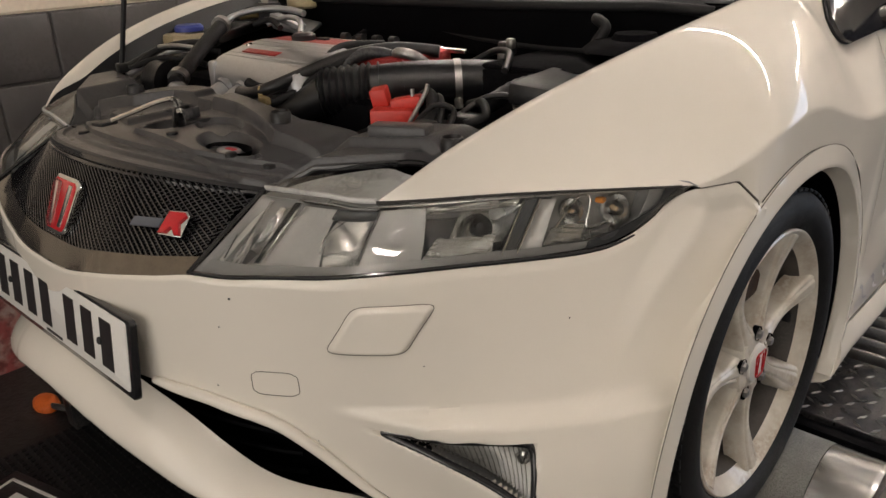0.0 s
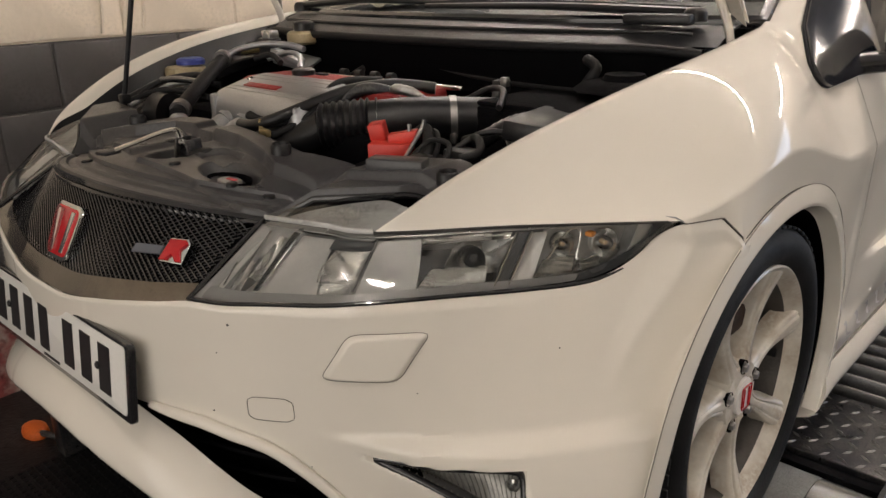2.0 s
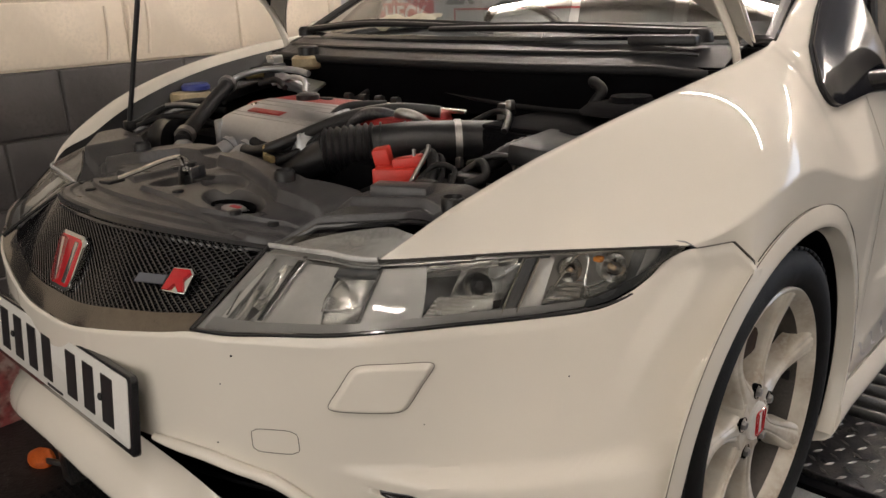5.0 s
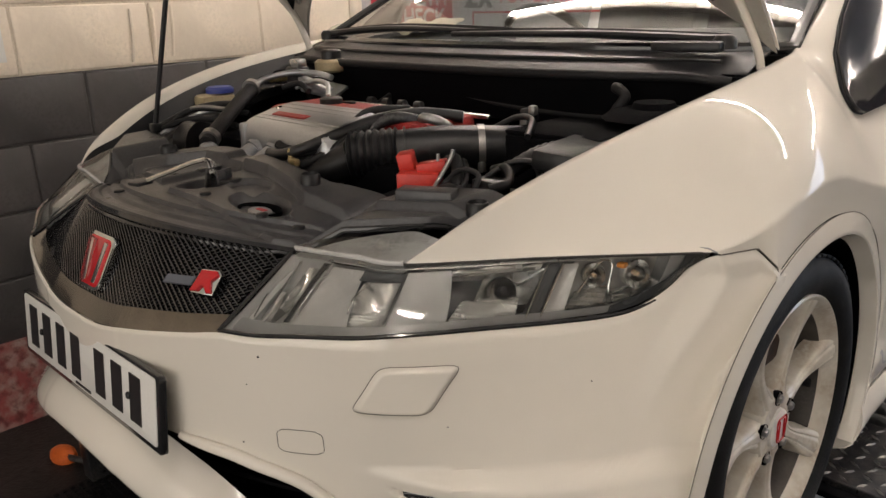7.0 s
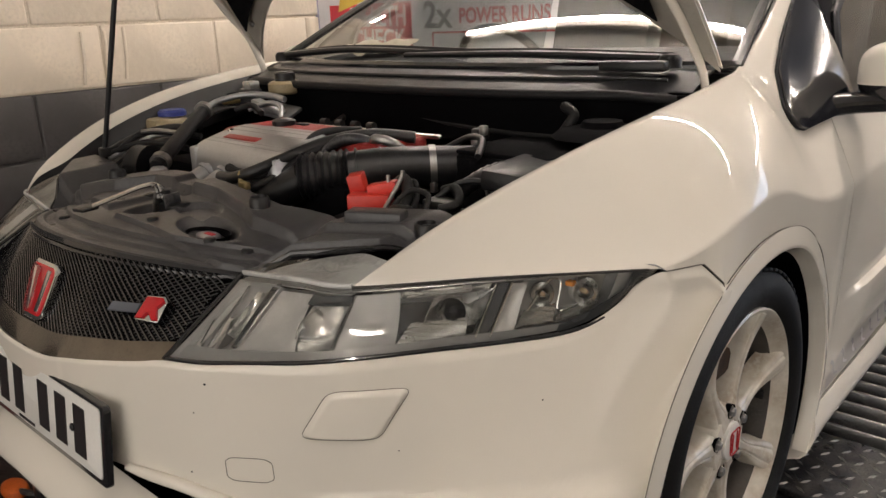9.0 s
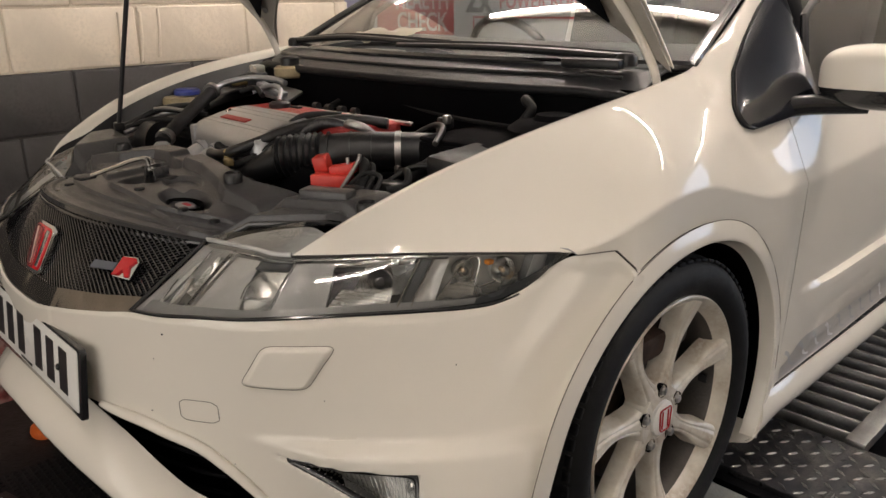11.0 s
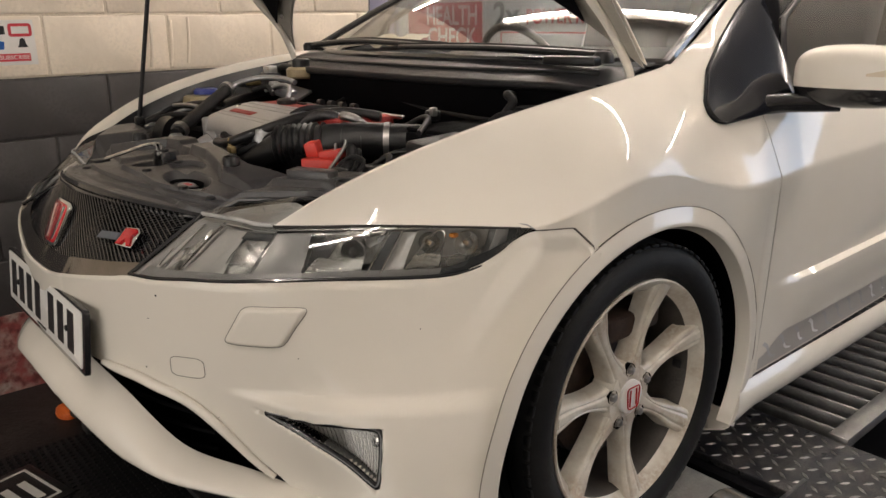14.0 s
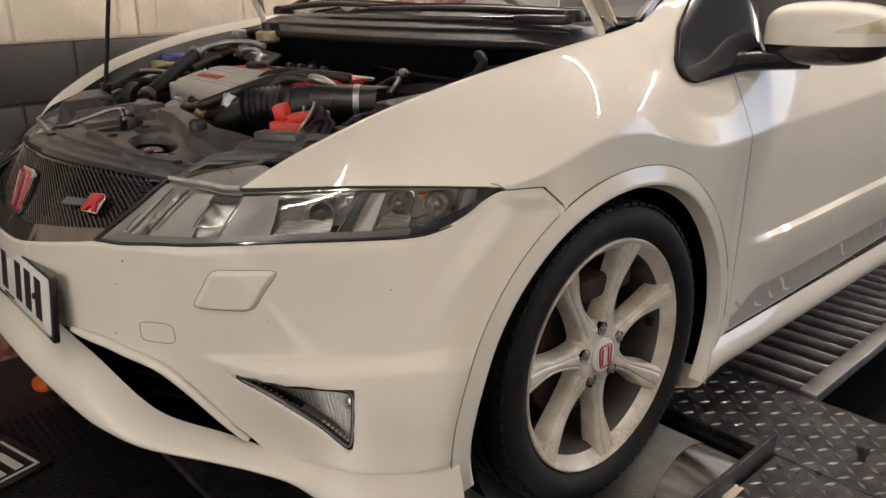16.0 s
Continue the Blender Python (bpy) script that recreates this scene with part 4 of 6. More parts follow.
for sg in (1, -1):
    def L(w, v, out):
        p = lens(w, v, out)
        return (sg * p.x, p.y, p.z)

    lamp = part("headlamp", surf(lambda a, b: L(a, b, -.070 * min(1, 6 * min(a, 1 - a) + .1) * (.35 + .65 * math.sin(b * math.pi))), 60, 14, 0.002), LAMPPANEL, car, "long clear headlamp with chrome reflectors")
    sheet("lens", surf(lambda a, b: L(a, b, 0), 90, 24), LENS, lamp, "clear slightly hazed lens", (sg * .6, -.6, .5))
    rim = [L(.0, k / 10, .001) for k in range(10, 0, -1)] + [L(k / 60, 0, .0015) for k in range(59)]
    part("seal", tube(rim, .0032, 8), BLACK_GLOSS, lamp, "black seal")

    def panel(name, corners, depth, mat, dish=0.0, flute=0.0, waves=10, nu=24, nv=16, power=1.0):
        """A sheet inside the lamp between four corners (w, v), set back from the lens and hollowed."""
        (w0, v0), (w1, v1), (w2, v2), (w3, v3) = corners
        def fn(a, b):
            w = (w0 * (1 - a) + w1 * a) * (1 - b) + (w3 * (1 - a) + w2 * a) * b
            v = (v0 * (1 - a) + v1 * a) * (1 - b) + (v3 * (1 - a) + v2 * a) * b
            d = depth + dish * (math.sin(a * math.pi) * math.sin(b * math.pi)) ** power
            d += flute * abs(math.sin((b * .8 + a * .35) * waves * math.pi))
            return L(min(.995, max(.005, w)), v, -d)
        return part(name, surf(fn, nu, nv, .0012), mat, lamp)

    # frosted strip along the foot and the dark band that sweeps up to the tip
    panel("lower_bezel", [(.01, .03), (.80, .03), (.80, .15), (.02, .20)], .008, LAMPPANEL, 0, 0, 0, 60, 4)
    panel("tip_bezel", [(.80, .02), (.995, .04), (.985, .50), (.80, .14)], .006, LAMPSMOKE, 0, 0, 0, 30, 6)
    panel("tip_bezel", [(.925, .22), (.99, .45), (.985, .95), (.93, .95)], .008, LAMPSMOKE, 0, 0, 0, 14, 10)
    panel("top_trim", [(.02, .94), (.90, .93), (.90, .985), (.02, .99)], .004, LAMPGREY, 0, 0, 0, 60, 2)
    # clear inner corner with slanted blades
    panel("inner_shell", [(.015, .20), (.175, .20), (.135, .93), (.01, .93)], .034, LAMPFROST, .012)
    panel("blade", [(.030, .22), (.055, .22), (.048, .92), (.022, .92)], .016, LAMPFROST, 0)
    panel("blade", [(.075, .20), (.115, .20), (.075, .60), (.052, .58)], .022, LAMPCHROME, .004)
    panel("blade", [(.105, .40), (.140, .36), (.118, .90), (.082, .90)], .020, LAMPCHROME, .010)
    part("blade_edge", tube([L(.052 + .045 * (1 - k / 8), .22 + .70 * k / 8, -.012) for k in range(9)], .0018, 6), CHROME, lamp)
    part("blade_edge", tube([L(.058 - .028 * k / 8, .24 + .26 * k / 8, -.012) for k in range(9)], .0012, 6), CHROME, lamp)
    panel("divider", [(.172, .22), (.186, .22), (.154, .93), (.134, .93)], .010, BLACK_GLOSS, 0, 0, 0, 4, 14)
    part("divider_edge", tube([L(.190 - .032 * k / 8, .22 + .71 * k / 8, -.009) for k in range(9)], .0013, 6), LAMPGREY, lamp)
    # dipped beam: frosted flank, bright bowl, fluted corner
    panel("frosted_flank", [(.190, .20), (.34, .20), (.285, .93), (.160, .93)], .016, LAMPFROST, .006)
    panel("reflector", [(.30, .36), (.425, .42), (.432, .82), (.31, .84)], .020, LAMPCHROME, .040, 0, 0, 30, 24, .7)
    panel("bowl_brow", [(.29, .80), (.436, .80), (.437, .93), (.285, .93)], .014, LAMPSMOKE, .004)
    panel("fluted_corner", [(.31, .20), (.428, .20), (.428, .46), (.33, .36)], .018, LAMPCHROME, .006, .0045, 7, 40, 40)
    part("bowl_rim", tube(smooth_line([L(.325, .36, -.014), L(.31, .58, -.016), L(.345, .80, -.016)], 6), .0012, 6), CHROME, lamp)
    part("rib", tube([L(.428 + .012 * k / 8, .20 + .73 * k / 8, -.010) for k in range(9)], .0016, 6), CHROME, lamp)
    # plain grey panel
    panel("grey_panel", [(.435, .18), (.545, .18), (.508, .93), (.442, .93)], .012, LAMPPANEL, .006)
    # main beam in a dark box
    panel("beam_box", [(.545, .16), (.675, .14), (.655, .92), (.508, .93)], .044, LAMPSMOKE, .012)
    panel("beam_brow", [(.512, .84), (.640, .82), (.640, .92), (.508, .93)], .014, LAMPCHROME, .004)
    panel("fluted_floor", [(.548, .18), (.655, .14), (.640, .42), (.550, .46)], .016, LAMPCHROME, .008, .006, 6, 40, 40)
    panel("reflector", [(.575, .34), (.665, .30), (.655, .84), (.560, .86)], .028, LAMPCHROME, .026, 0, 0, 24, 20, .7)
    panel("rib_panel", [(.672, .10), (.688, .10), (.672, .90), (.652, .90)], .012, LAMPSMOKE, 0, 0, 0, 4, 12)
    for w0, w1 in ((.668, .646), (.690, .676)):
        part("rib", tube([L(w0 + (w1 - w0) * k / 8, .10 + .80 * k / 8, -.009) for k in range(9)], .0015, 6), CHROME, lamp)
    panel("side_panel", [(.694, .12), (.728, .12), (.712, .88), (.680, .88)], .016, LAMPFROST, .006)
    # side lamp and indicator in round cups
    panel("cup_shell", [(.730, .12), (.900, .10), (.905, .90), (.715, .90)], .036, LAMPFROST, .006)
    panel("fluted_floor", [(.732, .14), (.800, .12), (.795, .46), (.735, .42)], .020, LAMPCHROME, .004, .0050, 5, 30, 30)
    panel("fluted_floor", [(.802, .12), (.885, .12), (.885, .34), (.802, .36)], .020, LAMPCHROME, .004, .0050, 4, 30, 24)
    part("cup_rim", tube(smooth_line([L(.735, .42, -.014), L(.755, .86, -.016), L(.782, .84, -.014), L(.79, .42, -.012), L(.805, .36, -.012), L(.83, .42, -.012)], 6), .0016, 6), CHROME, lamp)
    panel("end_panel", [(.895, .10), (.930, .18), (.935, .88), (.905, .88)], .014, LAMPFROST, .0)
    for w, v, r, dep, mat in ((.606, .55, .012, -.030, BLACK_GLOSS), (.755, .66, .0105, -.020, BULB), (.842, .60, .0125, -.018, BULB)):
        c = Vector(L(w, v, dep))
        n = (Vector(L(w, v, .02)) - c).normalized()
        m = Matrix.Translation(c) @ n.to_track_quat("Z", "Y").to_matrix().to_4x4()
        part("bulb", lathe([(0, .016), (r * .5, .014), (r * .8, .008), (r * .85, 0), (r * .6, -.012)], 20, m), mat, lamp)
        part("bulb_cup", lathe([(r * .3, -.016), (r * .9, -.013), (r * 1.35, -.004), (r * 1.6, .004), (r * 1.7, .002), (r * 1.5, -.010)], 28, m), LAMPCHROME, lamp)
        part("bulb_filament", lathe([(0, .007), (r * .28, .005), (r * .32, -.006), (0, -.008)], 12, m), AMBER if w > .7 else CHROME, lamp)
    c = Vector(L(.806, .80, -.014))
    part("amber_reflector", box(c, (.012, .012, .007), .002), AMBERLENS, lamp, "small amber reflector")

    # upper part of the lamp, under the bonnet line
    def dome(a, b, out=0.0):
        t = TOPLINE[int(round(a * 24))]
        g = math.sin(math.pi * min(1, .04 + a * .66))
        back = t + Vector((.020 * (1 - a), .008 + .078 * g, .003 + .026 * g))
        p = t.lerp(back, b)
        return (sg * p.x, p.y, p.z + .005 * math.sin(b * math.pi * .8) + out)

    part("lamp_shoulder", surf(lambda a, b: dome(a, b, -.010 - .008 * math.sin(b * 3)), 24, 12, 0.002), LAMPHAZE, lamp)
    sheet("upper_lens", surf(lambda a, b: dome(a, b, 0), 24, 12), LENS, lamp, "clear upper lens", (0, -.3, 1))
    part("lamp_edge", tube([(sg * p.x, p.y, p.z + .001) for p in TOPLINE[:25]], .004, 8), LAMPHAZE, lamp)
    part("lamp_shut_line", tube([(sg * p.x, p.y, p.z - .001) for p in TOPLINE[24:-3]], .0020, 8), GAP, lamp)

# ---- slam panel cover ----
CREASE = [(-.60, -.60), (-.30, -.580), (-.20, -.552), (-.14, -.500), (.09, -.508), (.20, -.532), (.25, -.550), (.34, -.530), (.49, -.480), (.60, -.44)]
REAR = [(-.62, -.44), (-.45, -.452), (-.27, -.460), (-.14, -.444), (.02, -.456), (.15, -.474), (.24, -.480), (.32, -.436), (.39, -.414), (.46, -.394), (.56, -.375)]


def cover(u, v):
    x = -.60 + 1.16 * u
    f = cover_front(x)
    y = f.y + (table(REAR, x) - f.y) * v
    d = y - f.y
    a = abs(x)
    lim = edge_top(max(-.598, y)).x - .012
    if a > .49:
        x = math.copysign(.49 + (a - .49) * max(.1, min(1, (lim - .49) / .11)), x)
    z = f.z + .03 * d
    c = table(CREASE, x)
    inside = 1 - step(.31, .345, a)
    # rim groove, raised island with the filler well, high rear deck
    z -= .005 * step(.018, .024, d) * (1 - step(.034, .042, d)) * inside
    z += .007 * step(.060, .063, d) * inside
    z += .009 * step(-.660, -.656, y - .10 * max(0, x - .24)) * step(-.004, .010, x) * (1 - step(.325, .345, x))
    z += .010 * step(.095, .099, d + .02 * math.sin(x * 14)) * step(-.05, -.07, x) * inside
    z += (.021 - .007 * step(.25, .36, x)) * step(c - .007, c + .001, y)
    z -= .010 * step(1.0, .8, math.hypot((x - .11) / .05, (y + .560) / .035))
    z -= .022 * step(1.0, .70, math.hypot((x - .198) / .068, (y + .600) / .040))
    z -= .014 * step(1.0, .75, math.hypot((x - .02) / .055, (y + .60) / .05))
    z -= .012 * step(1.0, .8, math.hypot((x + .25) / .07, (y + .61) / .035))
    z -= .02 * step(.955, 1.0, v)
    z -= .012 * step(.03, 0.0, v)
    z -= .018 * step(.50, .56, a)
    return (x, y, z)


slam = part("slam_panel_cover", surf(cover, 300, 170), COVER, car, "dark grey moulded radiator cover", angle=25)
part("cover_lip", tube([Vector(cover(.02 + .96 * k / 60, 0)) + Vector((0, -.002, -.002)) for k in range(61)], .005, 8), BLACK_GLOSS, slam)


def on_cover(x, y, lift=0.0):
    u = (x + .60) / 1.16
    lo, hi = 0.0, 1.0
    for _ in range(24):
        mid = (lo + hi) / 2
        if cover(u, mid)[1] < y:
            lo = mid
        else:
            hi = mid
    p = cover(u, lo)
    return Vector((x, y, p[2] + lift))


for x, y in ((.224, -.518), (-.241, -.528), (.555, -.462)):
    p = on_cover(min(x, .54), y)
    part("clip_cap", lathe([(.017, -.004), (.017, .012), (.014, .016), (.013, .010), (0, .010)], 20, Matrix.Translation(p)), BLACK, slam, "black plastic clip")
for x, y in ((.10, -.640), (.245, -.628), (-.30, -.60), (-.33, -.52), (.30, -.60), (-.12, -.69)):
    p = on_cover(x, y)
    part("push_clip", lathe([(.0095, -.002), (.0095, .003), (.007, .0045), (0, .004)], 14, Matrix.Translation(p)), BLACK, slam)
part("cover_block", box(on_cover(.447, -.470, .004), (.090, .036, .020), .004, Euler((0, 0, .42)).to_matrix()), COVER, slam)
hole = on_cover(.195, -.600)
# recess in the cover, its shade put into the near-black colour
part("cover_well", lathe([(.050, .012), (.046, .002), (.040, -.003), (0, -.004)], 30, Matrix.Translation(hole) @ Matrix.Diagonal((1, .55, 1, 1))), SHADE_BLACK, slam, "oval well in the cover, near-black for its shade")
part("filler_cap", lathe([(.026, -.004), (.026, .008), (.022, .010), (0, .010)], 24, Matrix.Translation(hole) @ Matrix.Diagonal((1, .6, 1, 1))), ALU, slam, "pale cap with a red mark")
part("cap_print", box(hole + Vector((.006, 0, .0108)), (.022, .008, .0012)), REDPRINT, slam)
# bonnet catch and its lever
catch = part("bonnet_catch", box(on_cover(.040, -.566, .004), (.050, .042, .022), .004), BLACK, car, "black bonnet catch with a bare metal lever")
part("catch_plate", box(on_cover(.022, -.580, .018), (.005, .034, .036), .002, Euler((0, .25, .2)).to_matrix()), DARKSTEEL, catch)
part("catch_plate", box(on_cover(.046, -.572, .016), (.005, .034, .034), .002, Euler((0, -.1, .2)).to_matrix()), DARKSTEEL, catch)
lev = [(-.030, -.676, .764), (-.014, -.642, .775), (.002, -.604, .787), (.014, -.580, .787), (.030, -.582, .764)]
part("lever", tube(smooth_line(lev, 5), .0115, 10, None, 0, .32), LEVER, catch, "bare metal lever")
part("lever_grip", box((-.035, -.686, .761), (.028, .032, .006), .002, Euler((0, 0, .2)).to_matrix()), BLACK, catch)

# ---- cowl, glass, bonnet ----
def screen_base(x):
    return Vector((x, .10 + .13 * (abs(x) / .68) ** 2.2, .935))


def cowl(u, v):
    x = -.66 + 1.32 * u
    b = screen_base(x)
    y0 = -.005 + .10 * (abs(x) / .66) ** 3
    y = y0 + (b.y + .02 - y0) * v
    z = .895 + .042 * v + .010 * math.sin(v * math.pi) - .010 * step(.55, .66, abs(x)) * (1 - v)
    return (x, y, z)


cw = part("scuttle_panel", surf(cowl, 80, 16, 0.004), SCUTTLE, car, "dark grey scuttle panel")
# drop below the scuttle, its shade put into the near-black colour
part("scuttle_front", surf(lambda u, v: (cowl(u, 0)[0], cowl(u, 0)[1] + .012 * v, .897 - .10 * v), 60, 6, .003), SHADE_BLACK, cw)
part("bonnet_seal", tube([Vector(cowl(.01 + .98 * k / 60, 0)) + Vector((0, -.004, .002)) for k in range(61)], .010, 10), RUBBER, cw, "black rubber bonnet seal")
part("bonnet_seal", tube([Vector(cowl(.03 + .94 * k / 60, 0)) + Vector((0, .012, -.034 - .045 * step(.30, .85, k / 60))) for k in range(61)], .008, 10), RUBBER, cw)
part("scuttle_rib", tube([Vector(cowl(.04 + .92 * k / 60, .38)) + Vector((0, 0, .002)) for k in range(61)], .005, 8), BLACK, cw)


def screen(u, v):
    x = -.69 + 1.38 * u
    a = screen_base(x)
    b = Vector((x * .80, a.y * .35 + .98, 1.335 - .03 * (abs(x) / .69) ** 2))
    p = a.lerp(b, v)
    p.z += .018 * math.sin(v * math.pi)
    return p


ws = sheet("windscreen", surf(screen, 50, 30), GLASS, car, "raked windscreen glass with reflections", (0, -.5, 1))
band = part("screen_frit", tube([screen(.0, k / 20) for k in range(20, -1, -1)] + [screen(k / 40, 0) + Vector((0, 0, .002)) for k in range(41)] + [screen(1, k / 20) for k in range(21)], .012, 8), BLACK_GLOSS, car, "black windscreen edge")
# wipers
for a, b, c in (((-.60, .175, .955), (-.30, .165, .972), (.10, .135, .965)), ((.60, .150, .955), (.30, .125, .965), (-.05, .115, .962))):
    w = part("wiper", tube(smooth_line([a, b, c], 8), lambda t: .010 - .004 * t, 8), BLACK, car, "black wiper arm and blade")
    off = Vector((0, .018, .006))
    part("wiper_blade", tube([Vector(q) + off for q in smooth_line([a, b, c], 8)], .006, 6), RUBBER, w)
    part("wiper_pivot", lathe([(.022, 0), (.022, .016), (.016, .024), (0, .026)], 16, Matrix.Translation(Vector(a) + Vector((0, 0, -.015)))), BLACK, w)
part("wiper_motor_cover", box((.545, .115, .945), (.13, .035, .020), .006, Euler((0, 0, .12)).to_matrix()), BLACK, cw)


def pillar_out(y):
    return Vector((.780 - .09 * (y - .26), y, table([(.20, .80), (.257, .852), (.331, .920), (.496, 1.037), (.681, 1.144), (1.1, 1.345)], y)))


for sg in (1, -1):
    def pillar(u, v):
        y = .442 + .66 * u
        v0 = flank_v(y, pillar_out(y).z - .008)
        p = flank(y, v0 + (1 - v0) * min(1, v / .85))
        if v > .85:
            p += Vector((-.012, .006, -.010)) * (v - .85) / .15
        return (sg * p.x, p.y, p.z)

    part("windscreen_pillar", surf(pillar, 40, 24, .003), PAINT, car, "cream white windscreen pillar")
    # mirror panel
    sail = smooth_line([(.296, .820, 0), (.266, .828, 0), (.252, .845, 0), (.262, .864, 0)], 5) + [Vector(q) for q in ((.331, .922, 0), (.41, .980, 0), (.496, 1.038, 0), (.600, 1.100, 0), (.578, 1.02, 0), (.570, .90, 0), (.565, .835, 0), (.42, .826, 0))]
    bm = bmesh.new()
    n_in = 10
    mid = Vector((.40, .895, 0))
    loops = []
    for j in range(n_in + 1):
        f = 1 - j / n_in
        loops.append([bm.verts.new((sg * (side_x(*(mid + (q - mid) * f).xy) + .005 + .002 * step(0, .10, 1 - f)), *(mid + (q - mid) * f).xy)) for q in sail])
    for la, lb in zip(loops, loops[1:]):
        for i in range(len(sail)):
            bm.faces.new((la[i], la[(i + 1) % len(sail)], lb[(i + 1) % len(sail)], lb[i]))
    bmesh.ops.remove_doubles(bm, verts=bm.verts, dist=1e-5)
    bmesh.ops.solidify(bm, geom=bm.faces[:], thickness=.008)
    sl = part("mirror_panel", bm, SAIL, car, "gloss black mirror sail panel")
    edge = [(sg * (side_x(q.x, q.y) + .003), q.x, q.y) for q in sail]
    part("panel_seal", tube(edge + edge[:1], .0032, 6), RUBBER, sl)
    def crease(y0, z0, y1, z1, r, mat):
        pts = [(y0 + (y1 - y0) * j / 8, z0 + (z1 - z0) * j / 8) for j in range(9)]
        part("panel_crease", tube([(sg * (side_x(y, z) + .009), y, z) for y, z in pts], r, 6), mat, sl)
    crease(.375, .880, .500, 1.020, .0026, SAIL)
    crease(.400, .860, .405, .935, .0012, GAP)
    crease(.520, .885, .535, 1.035, .0030, SAIL)
    # mirror
    mir = part("door_mirror", surf(lambda u, v: mirror_pt(u, v, sg), 40, 28), PAINT, car, "cream white door mirror with a black base")
    part("mirror_base", surf(lambda u, v: mirror_pt(u, v, sg, True), 40, 14), BLACK_GLOSS, mir, "gloss black lower shell")
    arm = smooth_line([(sg * .785, .455, .842), (sg * .83, .49, .848), (sg * .92, .55, .850)], 6)
    part("mirror_arm", tube(arm, lambda t: .024 - .004 * t, 12), BLACK_GLOSS, mir)
    def repeater(u, v):
        th = 4.80 + 1.0 * u
        ph = .02 + (.04 + .42 * u ** 1.1) * v
        return mirror_pt_angles(th, ph, sg, 1.012)
    part("repeater", surf(repeater, 16, 8, .002), REPEATER, mir, "clear amber-tinted side repeater")
    # glass and cabin side
    def side_glass(u, v):
        y = .60 + 1.15 * u
        z0, z1 = .845, min(pillar_out(min(y, 1.08)).z - .01, 1.27)
        z = z0 + (z1 - z0) * v
        return (sg * (.795 - .25 * (z - .83)), y, z)
    sheet("side_window", surf(side_glass, 24, 10), SIDEGLASS, car, "side window glass", (1, 0, 0))
    part("window_seal", tube([(sg * .797, .58 + .06 * k, .846) for k in range(21)], .008, 8), RUBBER, car)
    part("window_frame", tube([(sg * (.79 - .22 * (z - .83)), y, z) for y, z in ((.58, .85), (.58, .90), (.605, 1.02), (.82, 1.135), (1.08, 1.26), (1.75, 1.28))], .010, 8), BLACK_GLOSS, car)
    part("rear_quarter", surf(lambda u, v: (sg * (.865 - .02 * u - .10 * step(.5, 1, v)), 1.80 + .15 * u, .20 + .65 * v), 6, 10, .004), PAINT, car)
part("roof", surf(lambda u, v: ((-.56 + 1.12 * u) * (1 - .02 * v), 1.00 + .95 * v - .02 * (2 * u - 1) ** 2, 1.33 + .03 * math.sin(v * 2) - .05 * (2 * u - 1) ** 4), 24, 16, .006), PAINT, car, "cream white roof")

# ---- open bonnet ----
TILT_UP = radians(54)
up, nrm = Vector((0, -math.cos(TILT_UP), math.sin(TILT_UP))), Vector((0, -math.sin(TILT_UP), -math.cos(TILT_UP)))


def bonnet_rear(a):
    return .29 * (1 - (abs(a) / .69) ** 3)


def bonnet(a, b, lift=0.0):
    """a across from -1 to 1, b from the rear edge (0) to the nose (1); lift towards the under side."""
    x = a * (.69 - .15 * b ** 1.5)
    r0 = bonnet_rear(a * .69)
    end = .86 - .16 * abs(a) ** 2.2
    r = r0 + (end - r0) * b
    crown = -.045 * (1 - abs(a) ** 2)
    return Vector((x, .172, .938)) + up * r + nrm * (crown * (r / .8) + lift)


bon = part("bonnet", surf(lambda u, v: bonnet(2 * u - 1, v), 50, 30, .003), PAINT, car, "raised cream white bonnet with a black liner")
part("bonnet_frame", surf(lambda u, v: bonnet(2 * u - 1, v, .010 + .014 * math.sin(min(1, 4 * min(u, 1 - u, v * 1.0 + .0)) * 1.57)), 50, 30, .002), BONNETGREY, bon, "bare grey inner frame")
part("bonnet_liner", surf(lambda u, v: bonnet((2 * u - 1) * .89, .07 + .84 * v, .036 + .012 * math.sin(u * math.pi) * math.sin(v * math.pi)), 40, 24, .004), FELT, bon, "black felt liner")
for sg in (1, -1):
    hp = [(sg * .668, .155, .908), (sg * .664, .140, .945), (sg * .650, .095, 1.015), (sg * .640, .030, 1.080), (sg * .630, -.02, 1.135)]
    part("hinge", tube(smooth_line(hp, 6), .011, 10, None, 0, .6), PAINT, bon, "white bonnet hinge arm")
    for a, b in ((.86, .10), (.87, .22), (.84, .33), (.84, .05)):
        p = bonnet(sg * a, b, .028)
        part("hinge_bolt", lathe([(.008, 0), (.008, .005), (.004, .007), (0, .007)], 8, frame_to(p, (1, 0, 0), up) @ Matrix.Rotation(math.pi, 4, "X")), STEEL, bon)

# ---- cabin ----
dash = part("dashboard", surf(lambda u, v: (-.66 + 1.32 * u, .28 + .52 * v - .10 * math.sin(u * math.pi), .925 + .030 * math.sin(v * 2.6) - .25 * step(.85, 1, v)), 40, 20, .006), DASH, car, "dark grey dashboard top")
# unseen near-black floor and back panel, added to keep the cabin dark
part("cabin_floor", box((0, 1.2, .35), (1.45, 1.6, .04)), SHADE_BLACK, car)
part("cabin_back", box((0, 2.0, .75), (1.40, .05, .85)), SHADE_BLACK, car)
